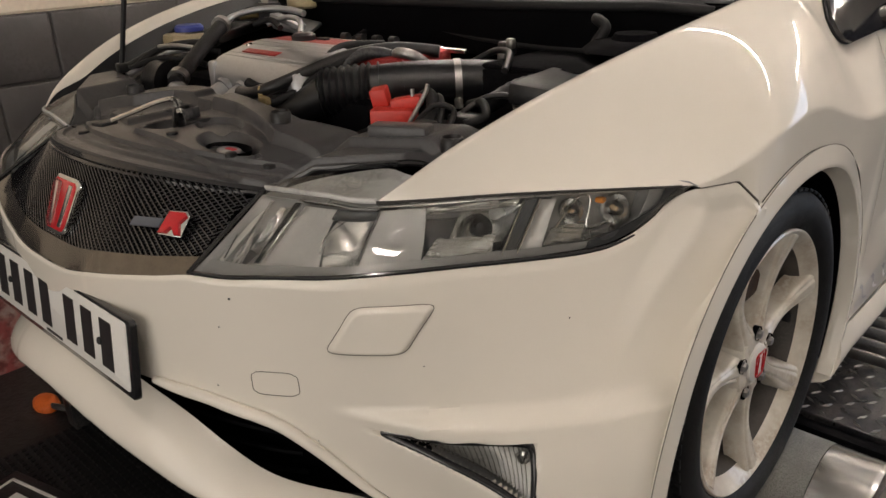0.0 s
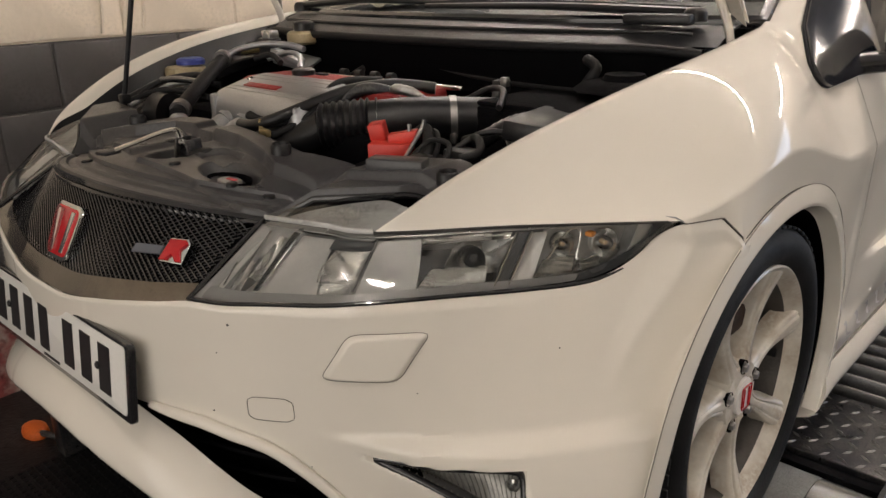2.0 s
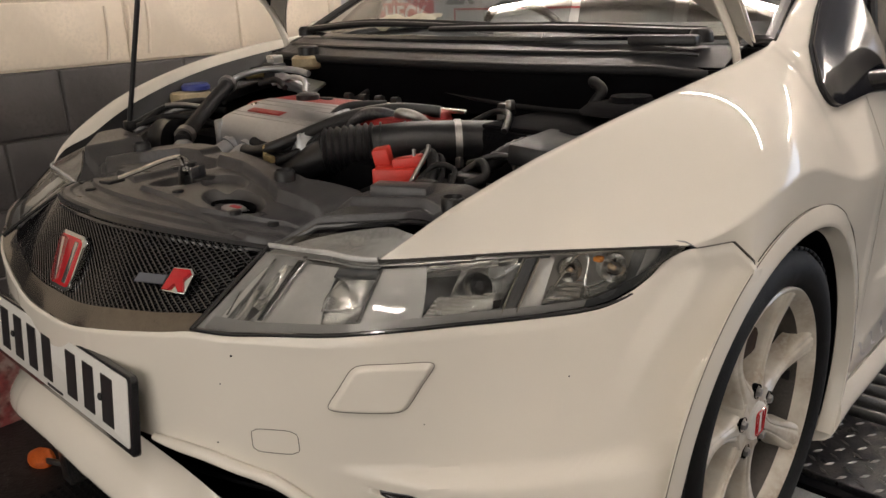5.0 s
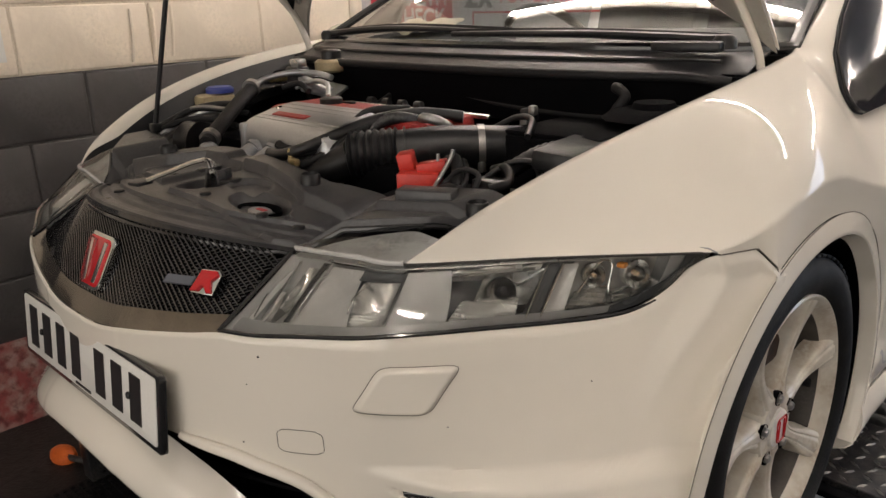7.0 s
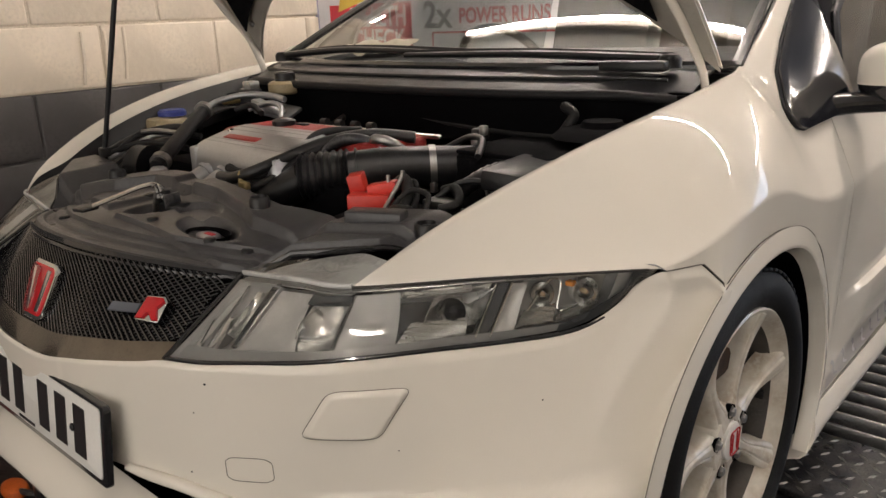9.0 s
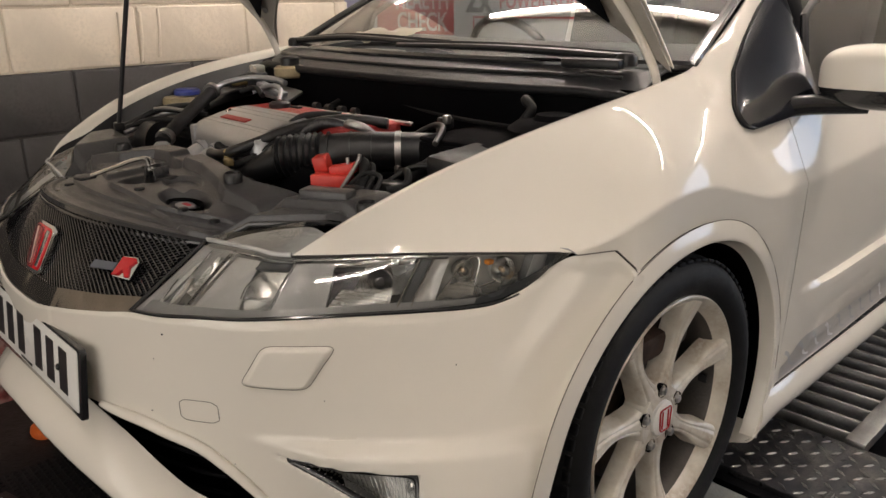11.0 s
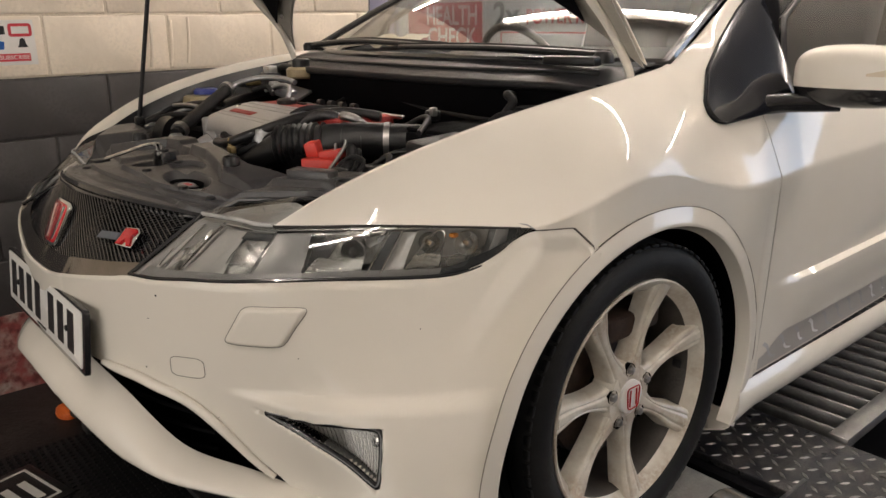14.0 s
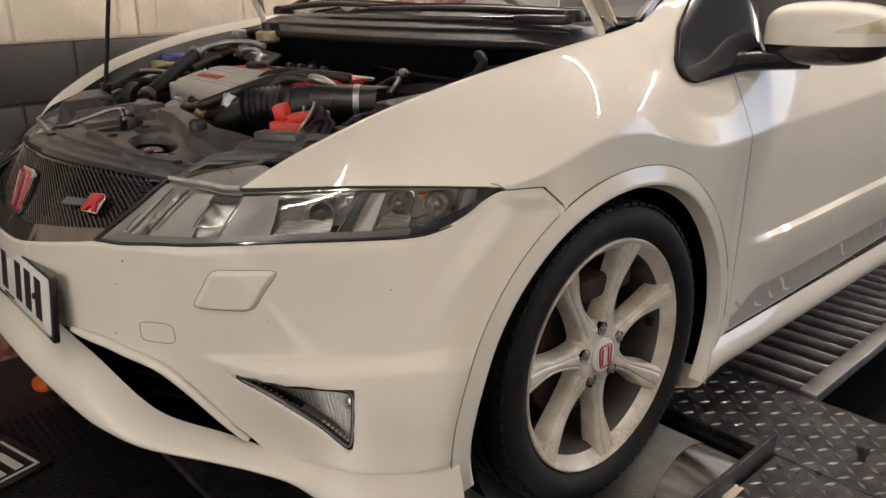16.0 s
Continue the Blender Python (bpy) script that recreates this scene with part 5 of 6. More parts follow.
sw = part("steering_wheel", tube([Matrix.Translation((-.37, .93, .84)) @ Matrix.Rotation(radians(-62), 4, "X") @ Vector((.185 * math.cos(k * math.pi / 24), .185 * math.sin(k * math.pi / 24), 0)) for k in range(49)], .014, 10), RUBBER, car, "black leather steering wheel")
part("wheel_boss", box((-.37, .95, .83), (.14, .05, .12), .02), RUBBER, sw)
for k in (-1, 1):
    part("wheel_spoke", tube([(-.37, .95, .83), (-.37 + k * .17, .92, .86)], .012, 8), RUBBER, sw)
for x in (-.36, .36):
    seat = part("seat", box((x, 1.28, .60), (.46, .50, .16), .05), CLOTH, car, "dark cloth bucket seat")
    part("backrest", box((x, 1.56, .90), (.44, .14, .62), .05, Euler((radians(-14), 0, 0)).to_matrix()), CLOTH, seat)
    part("headrest", box((x, 1.66, 1.20), (.26, .09, .17), .04, Euler((radians(-14), 0, 0)).to_matrix()), CLOTH, seat)
paper = part("paper_slip", surf(lambda u, v: (-.50 + .20 * u, .30 + .10 * v + .03 * u, .955 + .020 * noise.noise(Vector((u * 4, v * 4, 0))) + .03 * v), 12, 8, .001), PAPER, car, "crumpled paper on the dashboard")

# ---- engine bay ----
# bay floor and firewall in near-black: the bay's shade is in their colour
part("bay_floor", box((0, -.20, .52), (1.30, .66, .02)), SHADE_BLACK, car)
part("firewall", box((0, .115, .72), (1.34, .03, .36)), SHADE_BLACK, car)
for sg in (1, -1):
    def inner(u, v):
        y = -.56 + .72 * u
        e = edge_top(y)
        return (sg * (e.x - .022 - .03 * v - .02 * math.sin(v * 3)), y, e.z - .055 - .28 * v)
    part("inner_wing", surf(inner, 30, 10, 0.003), BLACK, car)
    part("inner_rail", surf(lambda u, v: (sg * (edge_top(-.50 + .64 * u).x - .03 - .075 * v), -.50 + .64 * u, edge_top(-.50 + .64 * u).z - .045 - .035 * v - .01 * math.sin(v * 6)), 40, 8, 0.003), BLACK, car)
# engine block in the same near-black, shade included
eng = part("engine", box((-.05, -.22, .66), (.62, .30, .22), .02), SHADE_BLACK, car, "engine with a silver and red rocker cover")


def silver(u, v):
    x = -.200 + .312 * u
    tilt = -.02 * (u - .5)
    prof = smooth_line([(0, -.262, .832), (0, -.310, .826), (0, -.355, .815), (0, -.376, .808), (0, -.387, .794), (0, -.391, .768), (0, -.394, .735)], 5)
    p = prof[min(int(v * (len(prof) - 1) + .5), len(prof) - 1)]
    e = min(u, 1 - u)
    drop = .020 * step(.04, 0, e) ** 2
    return (x, p.y + tilt, p.z - drop)


sil = part("silver_cover", surf(silver, 80, 30, 0.006), SILVER, eng, "silver painted engine cover")
part("cover_end", box((-.188, -.335, .765), (.02, .11, .09), .006), SILVER, sil)
part("cover_end", box((.100, -.345, .765), (.02, .11, .09), .006), SILVER, sil)
for v in (.05, .12, .30, .36):
    part("cover_rib", tube([Vector(silver(.03 + .94 * k / 12, v)) + Vector((0, 0, .005)) for k in range(13)], .0026, 6), SILVER, sil)
part("name_strip", box((-.085, -.332, .8265), (.120, .018, .004), .001, Euler((radians(13), 0, -.05)).to_matrix()), REDPAINT, sil, "red name strip")
for x, y in ((-.172, -.30), (.070, -.335)):
    part("cover_bolt", lathe([(.008, 0), (.008, .006), (.005, .008), (0, .008)], 12, Matrix.Translation((x, y, .825 + .3 * (y + .31)))), CHROME, sil)
part("cover_slot", box((-.045, -.285, .829), (.27, .003, .002)), LAMPGREY, sil)
red_rc = part("rocker_cover", box((-.02, -.190, .800), (.50, .150, .055), .014), REDPAINT, eng, "wrinkle red rocker cover")
part("chrome_edge", box((.06, -.122, .824), (.42, .012, .010), .003), CHROME, red_rc)
part("ignition_cover", box((-.04, -.232, .828), (.36, .018, .012), .004), ALU, red_rc)
part("oil_filler", lathe([(.026, 0), (.026, .018), (.020, .022), (0, .022)], 20, Matrix.Translation((-.16, -.17, .820))), BLACK, red_rc)
for x in (-.12, .02):
    part("coil_clip", box((x, -.150, .826), (.035, .014, .012), .003), BLACK, red_rc)
for k, x in enumerate((-.130, -.065, .0)):
    part("intake_runner", tube(smooth_line([(x, -.37, .765), (x, -.415, .752), (x - .005, -.455, .725)], 6), .021, 16), ALU, eng, "cast intake runner")
    part("runner_flange", tube([(x, -.392, .760), (x, -.400, .757)], .026, 18), ALU, eng)
part("throttle_body", box((.09, -.42, .715), (.07, .06, .05), .012), BLACK, eng)
part("brass_plug", lathe([(.008, 0), (.008, .022), (.005, .026), (0, .026)], 8, Matrix.Translation((.055, -.435, .765))), BRASS, eng)
part("brass_plug", box((.075, -.445, .768), (.022, .014, .014), .003), BRASS, eng)


def hose(pts, r, mat=RUBBER, name="hose", label="", n=8, ridges=0.0, seg=12):
    return part(name, tube(smooth_line(pts, n), r, seg, None, ridges), mat, eng, label)


duct = hose([(.03, -.440, .705), (.09, -.405, .738), (.150, -.365, .772)], lambda t: .022 + .014 * t, BLACK, "air_duct", "black ribbed intake duct")
hose([(.145, -.368, .775), (.180, -.340, .780), (.215, -.310, .784)], .038, BLACK, "duct_bellows", "", 8, .16, 20)
hose([(.212, -.312, .784), (.265, -.262, .788), (.310, -.212, .785), (.355, -.165, .783), (.41, -.11, .780)], lambda t: .040 - .003 * abs(2 * t - 1), BLACK, "air_duct", "", 8, 0, 24)
for k in (.0, .34, .66):
    c = Vector((.222, -.303, .785)).lerp(Vector((.312, -.210, .785)), k)
    d = Vector((.09, -.09, 0)).normalized()
    t = Vector((.7, .7, 0))
    part("duct_rib", tube([c - t * .0015, c + t * .0015], .0425, 24), BLACK, duct)
t = Vector((.69, .72, 0))
c = Vector((.318, -.204, .785))
part("hose_clamp", tube([c - t * .006, c + t * .006], .0415, 28), STEEL, duct, "steel hose clamp")
part("clamp_screw", box(c + Vector((.022, -.022, -.030)), (.012, .012, .02), .002), STEEL, duct)
airbox = part("airbox", box((.46, -.10, .755), (.22, .20, .12), .02), FELT, car, "black plastic air filter box")
part("airbox_lid", box((.46, -.10, .814), (.20, .18, .012), .006), FELT, airbox)
part("lid_clip", box((.36, -.13, .826), (.016, .010, .018), .002), STEEL, airbox)
# black hoses round the cover
hose([(-.02, -.432, .772), (.03, -.436, .776), (.075, -.420, .790), (.110, -.360, .812), (.132, -.285, .830), (.175, -.215, .836), (.240, -.165, .828)], .0115, BLACK, "hose", "black hose curving round the silver cover", 8, 0, 14)
for pts, r, mat in (([(-.500, -.420, .760), (-.504, -.330, .790), (-.500, -.296, .797), (-.440, -.270, .802), (-.400, -.262, .800)], .0055, ALU),
                    ([(-.545, -.400, .770), (-.548, -.310, .800), (-.500, -.255, .812), (-.420, -.225, .812)], .0080, BLACK),
                    ([(-.35, -.13, .848), (-.31, -.10, .862), (-.25, -.11, .858), (-.21, -.14, .835)], .0065, ALU),
                    ([(.190, -.205, .800), (.200, -.235, .826), (.225, -.250, .836), (.250, -.235, .828), (.262, -.205, .800)], .0095, STEEL),
                    ([(.285, -.15, .80), (.34, -.13, .83), (.40, -.16, .835), (.43, -.21, .815)], .0060, BLACK),
                    ([(.44, -.33, .768), (.465, -.30, .79), (.50, -.285, .792), (.535, -.31, .775)], .0050, BLACK),
                    ([(.405, -.40, .760), (.42, -.37, .785), (.45, -.36, .78), (.465, -.385, .762)], .0045, RUBBER),
                    ([(.395, -.405, .758), (.40, -.37, .80), (.402, -.365, .815)], .0035, STEEL),
                    ([(-.30, .06, .862), (-.10, .052, .850), (.10, .050, .838), (.32, .055, .812), (.47, .06, .788)], .0080, RUBBER)):
    hose(pts, r, mat, "hose" if mat in (BLACK, RUBBER) else "metal_pipe")
part("heat_shield", box((-.335, -.055, .838), (.11, .06, .010), .003, Euler((.35, .15, .2)).to_matrix()), ALU, eng, "bent bare metal bracket")
part("sensor", box((.36, -.115, .836), (.030, .022, .022), .004), BLACK, eng)
part("sensor_plug", box((.378, -.128, .846), (.014, .014, .018), .003), STEEL, eng)
part("fuse_box", box((.555, -.235, .800), (.10, .15, .035), .008, Euler((0, .10, .18)).to_matrix()), BLACK, car, "black fuse box lid")
for k in range(4):
    part("loom_tape", tube([(-.09 + .05 * k, -.118, .832), (-.072 + .05 * k, -.118, .833)], .0085, 12), BLACK, eng)
hose([(.000, -.425, .790), (.030, -.425, .784), (.075, -.412, .783), (.105, -.355, .805), (.085, -.270, .838), (.13, -.20, .838)], .009)
hose([(.075, -.432, .760), (.105, -.400, .778), (.128, -.335, .812), (.135, -.250, .836), (.20, -.19, .832)], .008)
hose([(.135, -.330, .775), (.130, -.300, .815), (.155, -.262, .832), (.195, -.235, .822), (.215, -.22, .79)], .012, DARKSTEEL)
hose([(-.265, -.430, .765), (-.315, -.365, .790), (-.370, -.285, .822), (-.420, -.205, .853)], .0165, RUBBER, "hose", "thick black radiator hose", 8, 0, 18)
hose([(-.420, -.205, .853), (-.425, -.165, .868), (-.385, -.115, .880), (-.32, -.085, .878), (-.27, -.08, .87)], .0075, ALU, "metal_pipe", "bare aluminium coolant pipe")
part("hose_clamp", tube([(-.275, -.418, .770), (-.285, -.405, .775)], .0215, 20), STEEL, eng)
part("hose_clamp", tube([(-.412, -.218, .850), (-.420, -.206, .854)], .0212, 20), STEEL, eng)
part("thermostat", lathe([(.018, -.02), (.021, 0), (.018, .012), (.012, .018), (0, .018)], 18, Matrix.Translation((-.245, -.438, .752))), ALU, eng)
for pts in ([(-.52, -.42, .765), (-.47, -.36, .79), (-.40, -.33, .79), (-.33, -.31, .78)], [(-.50, -.39, .78), (-.48, -.34, .81), (-.42, -.30, .81), (-.36, -.26, .80)],
            [(-.46, -.38, .74), (-.40, -.34, .77), (-.34, -.33, .75)], [(-.36, -.16, .85), (-.32, -.14, .86), (-.27, -.15, .845)]):
    hose(pts, .007)
hose([(-.475, -.345, .815), (-.43, -.325, .818), (-.36, -.30, .812)], .005, STEEL, "metal_pipe")
part("pulley", lathe([(.02, -.02), (.050, -.02), (.046, -.008), (.046, .008), (.050, .02), (.02, .02)], 28, Matrix.Translation((-.40, -.385, .745)) @ Euler((0, radians(90), .3)).to_matrix().to_4x4()), BLACK, eng)
# small reservoirs and valves on the far side
tank = part("washer_tank", box((-.615, -.205, .800), (.07, .10, .05), .014), TAN, car, "aged translucent tank with a blue cap")
part("tank_cap", lathe([(.036, 0), (.036, .010), (.030, .016), (0, .016)], 20, Matrix.Translation((-.615, -.185, .826))), BLUE, tank, "blue cap")
fluid = part("brake_reservoir", lathe([(.036, 0), (.044, .006), (.044, .026), (.036, .032), (0, .034)], 24, Matrix.Translation((-.375, .005, .872))), TAN, car, "aged brake fluid reservoir")
part("reservoir_cap", lathe([(.026, 0), (.026, .020), (.020, .024), (0, .024)], 20, Matrix.Translation((-.375, .005, .904))), BLACK, fluid)
valve = part("vacuum_valve", box((-.400, -.085, .868), (.050, .040, .050), .006), DARKSTEEL, car, "dark metal vacuum valve block")
part("valve_top", box((-.395, -.085, .900), (.034, .030, .022), .004), LAMPGREY, valve)
part("valve_port", tube([(-.42, -.10, .868), (-.47, -.12, .862)], .010, 12), BRASS, valve)
part("bracket", box((-.33, -.085, .852), (.09, .03, .012), .003, Euler((0, .3, .2)).to_matrix()), ALU, valve)
# battery terminal cover and leads
term = part("battery_terminal_cover", box((.348, -.388, .762), (.070, .042, .030), .003, Euler((0, 0, .55)).to_matrix()), RED, car, "bright red plastic battery terminal cover")
part("cover_tower", box((.314, -.384, .788), (.027, .028, .034), .003, Euler((.12, -.18, .55)).to_matrix()), RED, term)
part("cover_spout", box((.362, -.372, .784), (.050, .026, .018), .003, Euler((0, -.16, .55)).to_matrix()), RED, term)
# black battery in the same shade-darkened colour
part("battery", box((.40, -.36, .670), (.24, .17, .14), .008, Euler((0, 0, .2)).to_matrix()), SHADE_BLACK, car, "black battery")
hose([(.355, -.350, .775), (.385, -.345, .795), (.410, -.365, .775), (.425, -.395, .758)], .010)
hose([(.360, -.345, .765), (.395, -.335, .790), (.418, -.355, .768), (.430, -.385, .750)], .006)
hose([(.430, -.30, .775), (.470, -.315, .785), (.500, -.345, .772), (.485, -.375, .765)], .007)
hose([(.455, -.30, .770), (.475, -.24, .795), (.505, -.20, .805)], .013, BLACK, "loom", "ribbed black wiring loom", 10, .12)
part("stud", tube([(.375, -.372, .755), (.375, -.372, .806)], .0032, 8), STEEL, eng)
part("lead_end", box((.432, -.405, .755), (.036, .026, .030), .005), BLACK, eng)
part("relay", box((.455, -.335, .755), (.05, .04, .03), .004), BLACK, eng)
hose([(.455, .04, .870), (.470, .0, .878), (.495, -.01, .865), (.480, -.02, .835), (.465, -.015, .80), (.475, -.01, .78)], .010, RUBBER, "hose", "looped black drain hose")
part("strut_top", lathe([(.09, 0), (.075, .012), (.04, .016), (.035, .026), (0, .026)], 28, Matrix.Translation((-.54, -.02, .845))), FELT, car)
part("strut_top", lathe([(.09, 0), (.075, .012), (.04, .016), (.035, .026), (0, .026)], 28, Matrix.Translation((.56, -.02, .835))), FELT, car)
for pts in ([(-.20, .085, .86), (-.16, .02, .83), (-.13, -.10, .80)], [(.02, .09, .80), (.06, .0, .79), (.10, -.1, .80)], [(.25, .09, .80), (.28, -.02, .79), (.24, -.15, .80)]):
    hose(pts, .008)
# prop rod
rod = part("prop_rod", tube([(-.457, -.448, .786), (-.10, -.40, 1.715)], .0055, 10), INK, car, "thin black bonnet prop rod")
part("rod_foot", box((-.457, -.448, .784), (.022, .022, .022), .004), BLACK, rod)

# ---- wheels ----
def wheel(sg):
    m = Matrix.Translation((sg * .735, 0, .31)) @ Euler((0, radians(90 * sg), 0)).to_matrix().to_4x4()
    # local z points outwards
    w = part("wheel", lathe([(.205, -.10), (.236, -.10), (.243, -.096), (.243, -.085), (.222, -.07), (.214, -.02), (.214, .05), (.224, .076), (.232, .086), (.240, .090), (.2435, .094),
                             (.2435, .099), (.240, .1015), (.236, .0995), (.228, .090), (.222, .082), (.216, .076)], 96, m), PAINT_DIRTY, car, "white seven-spoke alloy wheel, brake-dusted")
    part("barrel", lathe([(.216, .076), (.209, .06), (.2055, -.02), (.204, -.10)], 96, m), BARREL, w, "dust-browned inner barrel")
    side = [(.2445, -.098), (.252, -.108), (.275, -.113), (.300, -.108), (.312, -.092), (.3165, -.07), (.318, 0), (.3165, .07), (.312, .092), (.300, .107), (.285, .1125), (.272, .113), (.258, .108), (.250, .102), (.2445, .096)]
    tyre = part("tyre", lathe(side, 128, m), TYRE, w, "black low-profile tyre")
    # near-black bands on the tread stand in for the shade in its grooves
    grooves = bmesh.new()
    for z in (-.05, -.015, .02, .055):
        lathe([(.3182, z - .004), (.3186, z - .004), (.3186, z + .004), (.3182, z + .004)], 96, m, grooves)
    part("tread_groove", grooves, SHADE_BLACK, tyre)
    blocks = bmesh.new()
    for k in range(72):
        a = 2 * math.pi * k / 72
        own = box((.3108, 0, .0955), (.006, .020, .014), 0.002)
        bmesh.ops.transform(own, matrix=m @ Euler((0, 0, a)).to_matrix().to_4x4(), verts=own.verts)
        join(blocks, own)
    part("shoulder_block", blocks, TYRE, tyre)["kind"] = "stuff"
    # spokes: narrow waist, wide roots, raised along the middle
    for k in range(7):
        a = math.atan2(.08, -.219) + SPOKE + 2 * math.pi * k / 7

        def spoke(u, v):
            r = .040 + .192 * u
            half = .0225 - .0095 * math.sin(min(1, u * 1.25) * math.pi) * 0.9 + .010 * u ** 3 + .020 * (1 - u) ** 4
            t = 2 * v - 1
            crown = .011 * (1 - abs(t) ** 2.6) - .0030 * math.exp(-((abs(t) - .42) / .10) ** 2)
            base = .074 - .012 * math.sin(u * math.pi) + .014 * u
            if abs(t) > .86:
                base -= (abs(t) - .86) / .14 * .030
            return m @ Vector((r * math.cos(a) - half * t * math.sin(a), r * math.sin(a) + half * t * math.cos(a), base + crown))

        part("spoke", surf(spoke, 26, 32, 0.004), PAINT_DIRTY, w)
    part("hub", lathe([(0, .078), (.034, .078), (.036, .083), (.062, .082), (.070, .074), (.074, .04)], 48, m), PAINT_DIRTY, w)
    cap = part("centre_cap", lathe([(0, .0915), (.028, .0905), (.0345, .088), (.0355, .080)], 40, m), WHITE, w, "white centre cap with a red mark")
    ring = []
    for x, y in rounded(.040, .046, .008, 0, 4, 0.82):
        ring.append(m @ Matrix.Rotation(CAPTURN, 4, "Z") @ Vector((x, y, .0926)))
    part("cap_mark", tube(ring + ring[:1], 0.0014, 6), EMBLEM, cap, "red outline mark")
    for x in (-.006, .006):
        part("cap_mark", tube([m @ Matrix.Rotation(CAPTURN, 4, "Z") @ Vector((x * 1.7, -.018, .0926)), m @ Matrix.Rotation(CAPTURN, 4, "Z") @ Vector((x * 1.5, .018, .0926))], 0.0014, 6), EMBLEM, cap)
    for k in range(5):
        a = CAPTURN + .35 + 2 * math.pi * k / 5
        mm = m @ Matrix.Translation((.0572 * math.cos(a), .0572 * math.sin(a), 0))
        # pocket in near-black, its shade put into the colour
        part("nut_pocket", lathe([(.0135, .0845), (.0135, .074), (0, .074)], 20, mm), SHADE_BLACK, w)
        part("wheel_nut", lathe([(.0095, .070), (.0095, .086), (.007, .090), (0, .091)], 6, mm), STEEL, w, "steel wheel nut", False)
    part("brake_disc", lathe([(.05, .018), (.150, .018), (.151, .016), (.151, -.005), (.05, -.005)], 64, m), BROWN, w, "rust-edged brake disc")
    own = box((-.135, .04, .02), (.05, .17, .08), 0.012)
    bmesh.ops.transform(own, matrix=m, verts=own.verts)
    part("caliper", own, BROWN, w)
    own = box((.0, .20, .06), (.02, .006, .02), 0.003)
    bmesh.ops.transform(own, matrix=m, verts=own.verts)
    part("valve", own, RUBBER, w)


SPOKE = 0.0
CAPTURN = math.pi / 2
wheel(1)
wheel(-1)

# ---- things round the room ----
def flat(name, w, h, m, mat, parent=None, label="", depth=.0015):
    ob = part(name, box((0, 0, 0), (w, h, depth)), mat, parent, label, False)
    ob.matrix_world = m
    return ob


# sticker on the block wall
sm = frame_to((WALL_X + .004, -.515, .972), (0, 1, 0), (0, 0, 1))
sticker = tagged(flat("wall_sticker", .165, .152, sm, WHITE, None, "", .003), "white square sticker with red and blue shapes on the cream wall", "sticker")
part("print_block", slab(rounded(.075, .044, .010), sm.inverted() @ sm @ Matrix.Translation((.038, .042, .0016)), .001), REDPRINT, sticker, "red rounded block")
part("print_bar", box((-.040, .042, .002), (.060, .028, .001)), INK, sticker)
part("print_bar", box((.038, .042, .0028), (.055, .024, .001)), WHITE, sticker)
part("print_thumb", slab([(-.060, -.022), (-.020, -.022), (-.016, .004), (-.034, .006), (-.038, .024), (-.048, .022), (-.046, .002), (-.060, .0)], Matrix.Translation((0, 0, .0016)), .001), BLUEPRINT, sticker, "blue hand-like shape")
part("print_bell", slab([(.024, -.016), (.058, -.016), (.052, -.006), (.049, .010), (.041, .016), (.033, .010), (.030, -.006)], Matrix.Translation((0, 0, .0016)), .001), INK, sticker, "black bell shape")
part("print_band", box((-.002, -.050, .002), (.125, .026, .001)), REDPRINT, sticker, "red band")
t = letters("SUBSCRIBE", Matrix.Translation((.010, -.050, .0028)), .020, WHITE, None, "lettering", .0004)
t.parent = sticker
part("print_play", box((-.050, -.050, .0028), (.016, .014, .0008)), WHITE, sticker)

# banner on the far partition
bm_ = frame_to((BAN_X, BAN_Y - .012, 1.15), (1, 0, 0), (0, 0, 1))
banner = tagged(flat("banner", 3.6, 1.7, bm_, VINYL, None, "", .004), "large white printed vinyl banner with red and grey lettering", "banner")


def on_banner(x, z, lift=.003):
    return Matrix.Translation((x - BAN_X, z - 1.15, lift))


def print_rect(x0, x1, z0, z1, mat, name="print_block", lift=.0024, label=""):
    return part(name, box((0, 0, 0), (x1 - x0, z1 - z0, .001)), mat, banner, label, False)


def put_rect(x0, x1, z0, z1, mat, lift=.0026, label=""):
    ob = print_rect(x0, x1, z0, z1, mat, label=label)
    ob.matrix_local = on_banner((x0 + x1) / 2, (z0 + z1) / 2, lift)
    return ob


def put_text(text, x, z, size, mat, squeeze=1.0):
    ob = letters(text, Matrix(), size, mat, None, "lettering", .0006, .022)
    ob.parent = banner
    ob.matrix_local = on_banner(x, z, .0042) @ Matrix.Diagonal((squeeze, 1, 1, 1))
    return ob


put_rect(-4.03, -3.07, .78, 1.155, REDPRINT, .0026, "red block")
put_text("HEALTH", -3.45, 1.045, .215, WHITE, .82)
put_text("CHECK", -3.45, .872, .205, WHITE, .92)
put_text("2x", -2.80, 1.04, .27, GREYPRINT, 1.05)
put_text("POWER RUNS", -2.18, 1.03, .150, REDPRINT, .86)
for x0, x1, z0, z1 in ((-2.86, -1.62, .912, .926), (-2.86, -2.845, .6, .926)):
    put_rect(x0, x1, z0, z1, REDPRINT)
fig = part("print_figure", slab([(-.30, -.62), (.28, -.62), (.26, .0), (.20, .30), (.10, .46), (-.06, .50), (-.22, .40), (-.30, .10)], on_banner(-4.45, 1.45, .0026), .001), LAVENDER, banner, "lavender cartoon shape with dark outline")
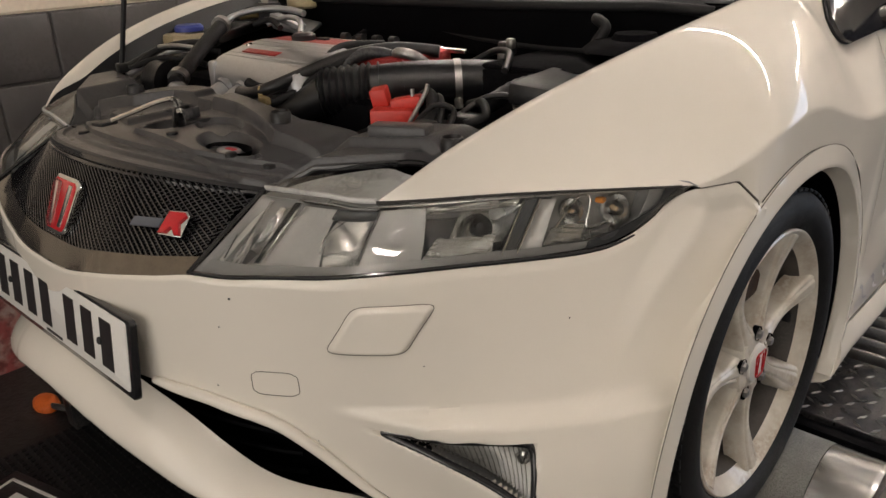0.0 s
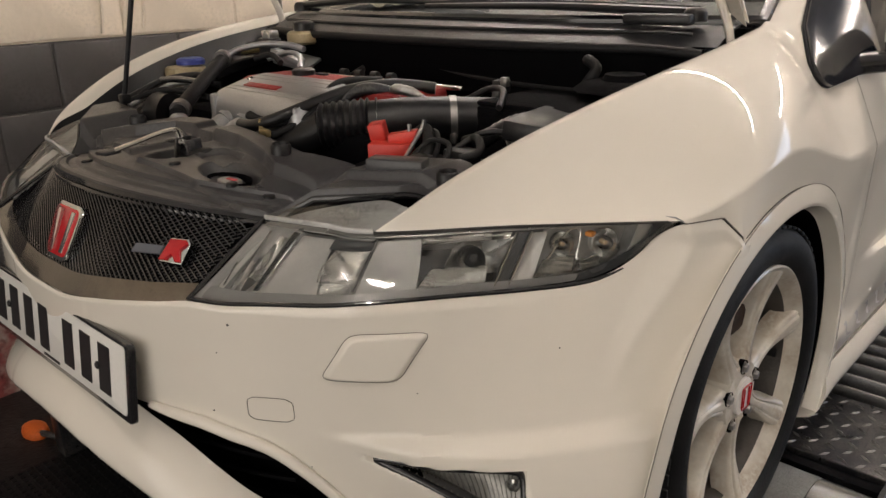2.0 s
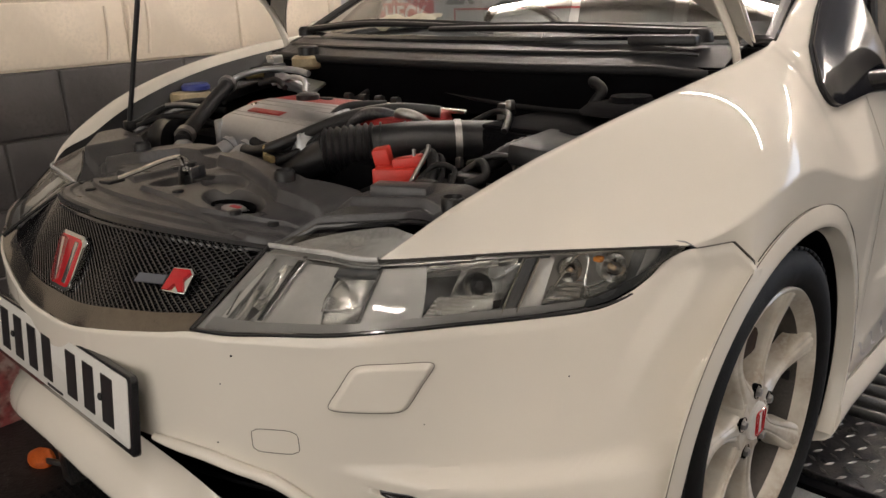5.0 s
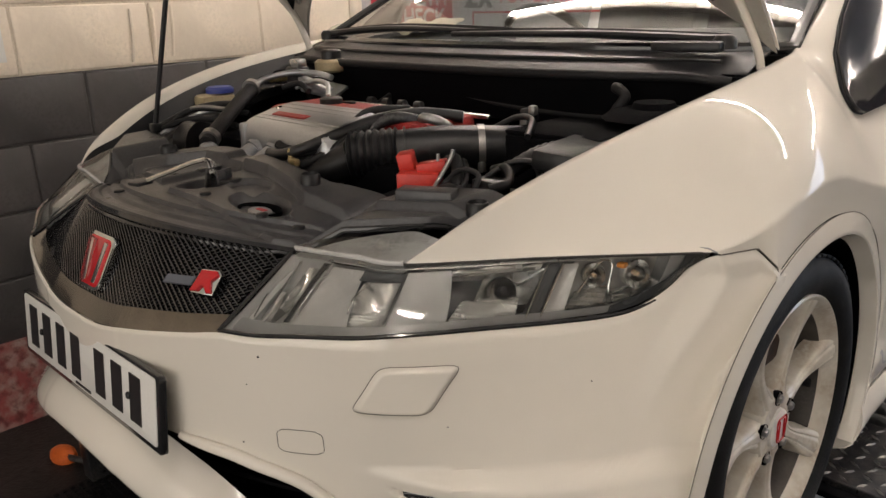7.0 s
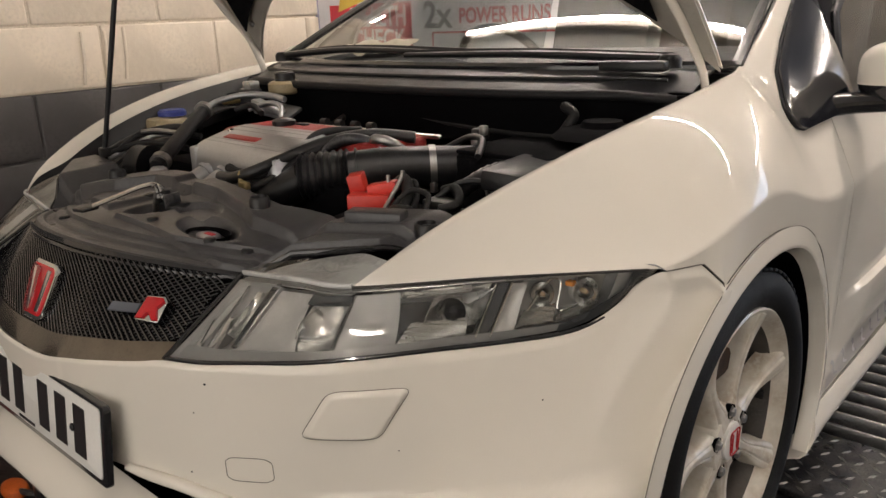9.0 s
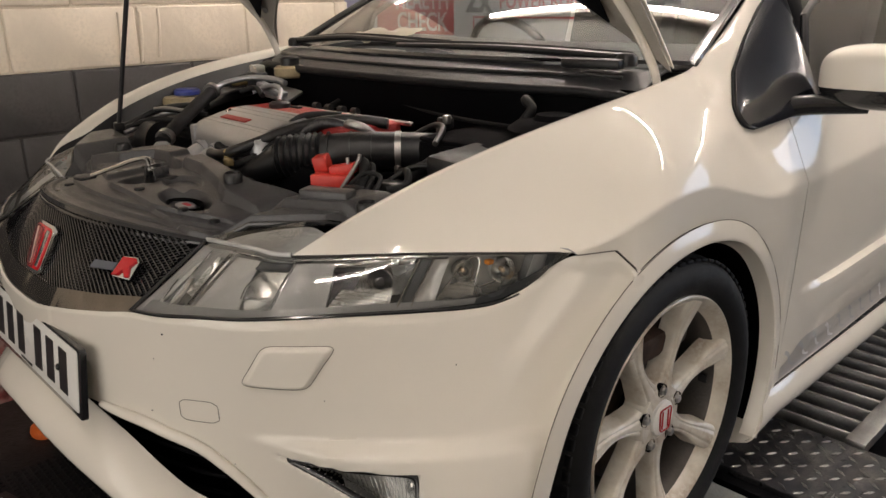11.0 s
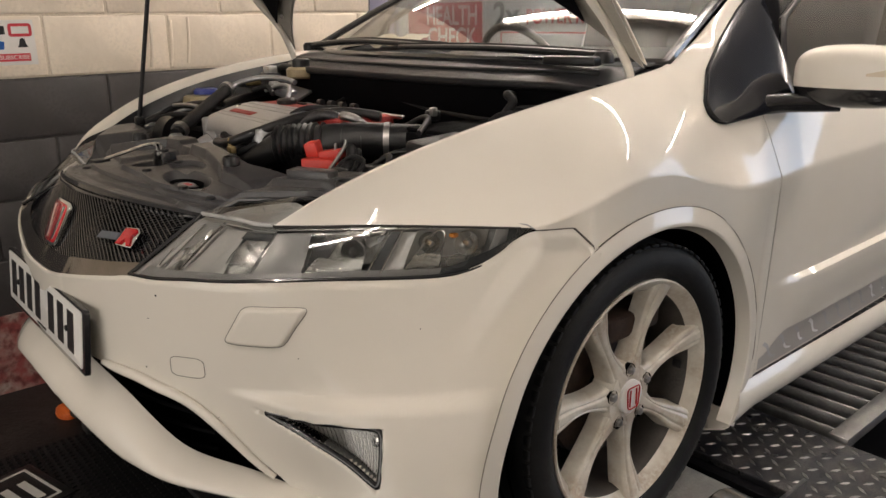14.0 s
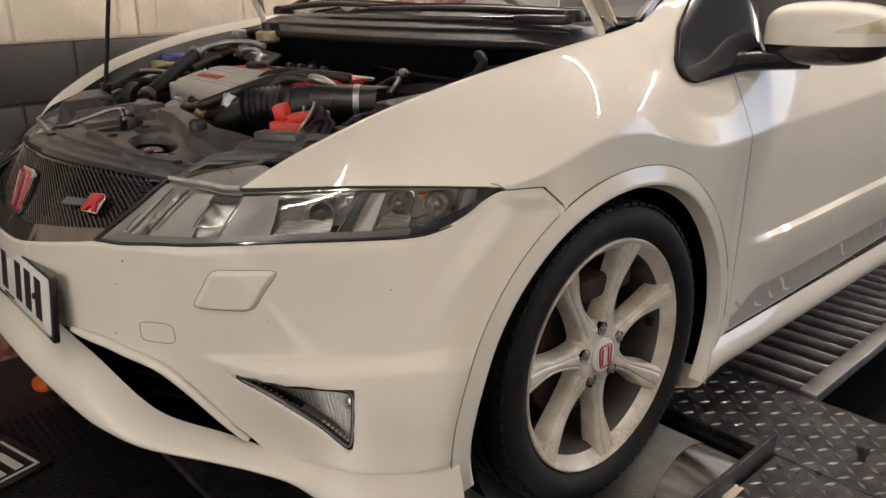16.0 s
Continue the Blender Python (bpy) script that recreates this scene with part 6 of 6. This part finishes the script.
for pts in ([(-4.66, .85), (-4.62, 1.2), (-4.55, 1.9)], [(-4.22, .9), (-4.26, 1.3), (-4.18, 1.9)], [(-4.55, 1.35), (-4.44, 1.22), (-4.33, 1.35)], [(-4.18, 1.30), (-4.05, 1.22), (-3.92, 1.34), (-3.88, 1.5)]):
    part("print_outline", tube([on_banner(p.x, p.y, .004) @ Vector((0, 0, 0)) for p in smooth_line([(a, b, 0) for a, b in pts], 6)], .008, 5), GREYPRINT, banner)
part("print_splash", slab([(-.30, -.14), (.02, -.06), (.34, .10), (.30, .20), (.02, .14), (-.26, .0)], on_banner(-3.62, 1.24, .0032), .001), YELLOW, banner, "yellow splash shape")

# floor things in front of the car
cone = thing("orange_strap_end", "orange rubber strap end lying on the floor", "strap", (-1.12, -.60, FLOOR_Z))
part("strap_pad", lathe([(0, .032), (.030, .030), (.046, .020), (.050, .006), (.048, 0), (0, 0)], 20, Matrix.Diagonal((1.15, .75, 1, 1))), ORANGE, cone)
part("strap_loop", tube(smooth_line([(.03, 0, .015), (.09, .02, .02), (.14, .06, .012)], 6), .010, 8), DARKSTEEL, cone)
mat_ = thing("rubber_mat", "black ribbed rubber mat on the floor", "mat", (-.62, -.62, FLOOR_Z))
part("mat_sheet", box((0, 0, .006), (.62, .80, .012), .004), RUBBER, mat_)
ribs = bmesh.new()
for i in range(26):
    for j in range(34):
        box((-.29 + i * .0232, -.38 + j * .0232, .0135), (.012, .012, .004), 0, None, ribs)
part("mat_stud", ribs, RUBBER, mat_)["kind"] = "stuff"
board = thing("floor_sign", "black board with a white printed frame lying on the mat", "sign", (-.66, -.86, FLOOR_Z + .016))
part("board", box((0, 0, .006), (.26, .20, .010), .003, Euler((0, 0, .25)).to_matrix()), BLACK, board)
br = Euler((0, 0, .25)).to_matrix().to_4x4()
for c, s_ in (((0, .07, .0125), (.20, .008, .002)), ((0, -.07, .0125), (.20, .008, .002)), ((.10, 0, .0125), (.008, .148, .002)), ((-.10, 0, .0125), (.008, .148, .002)), ((.02, .028, .0125), (.12, .024, .002)), ((.02, -.022, .0125), (.12, .024, .002))):
    o = part("print_bar", box(c, s_), WHITE, board, "", False)
    o.rotation_euler = (0, 0, .25)
debris = thing("rag", "dusty grey rag on the chequer plate", "rag", (1.02, .18, 0.0))
part("rag_cloth", surf(lambda u, v: (.05 * (u - .5), .06 * (v - .5), .004 + .008 * abs(noise.noise(Vector((u * 5, v * 5, 2))))), 10, 10, .002), PAPER, debris)
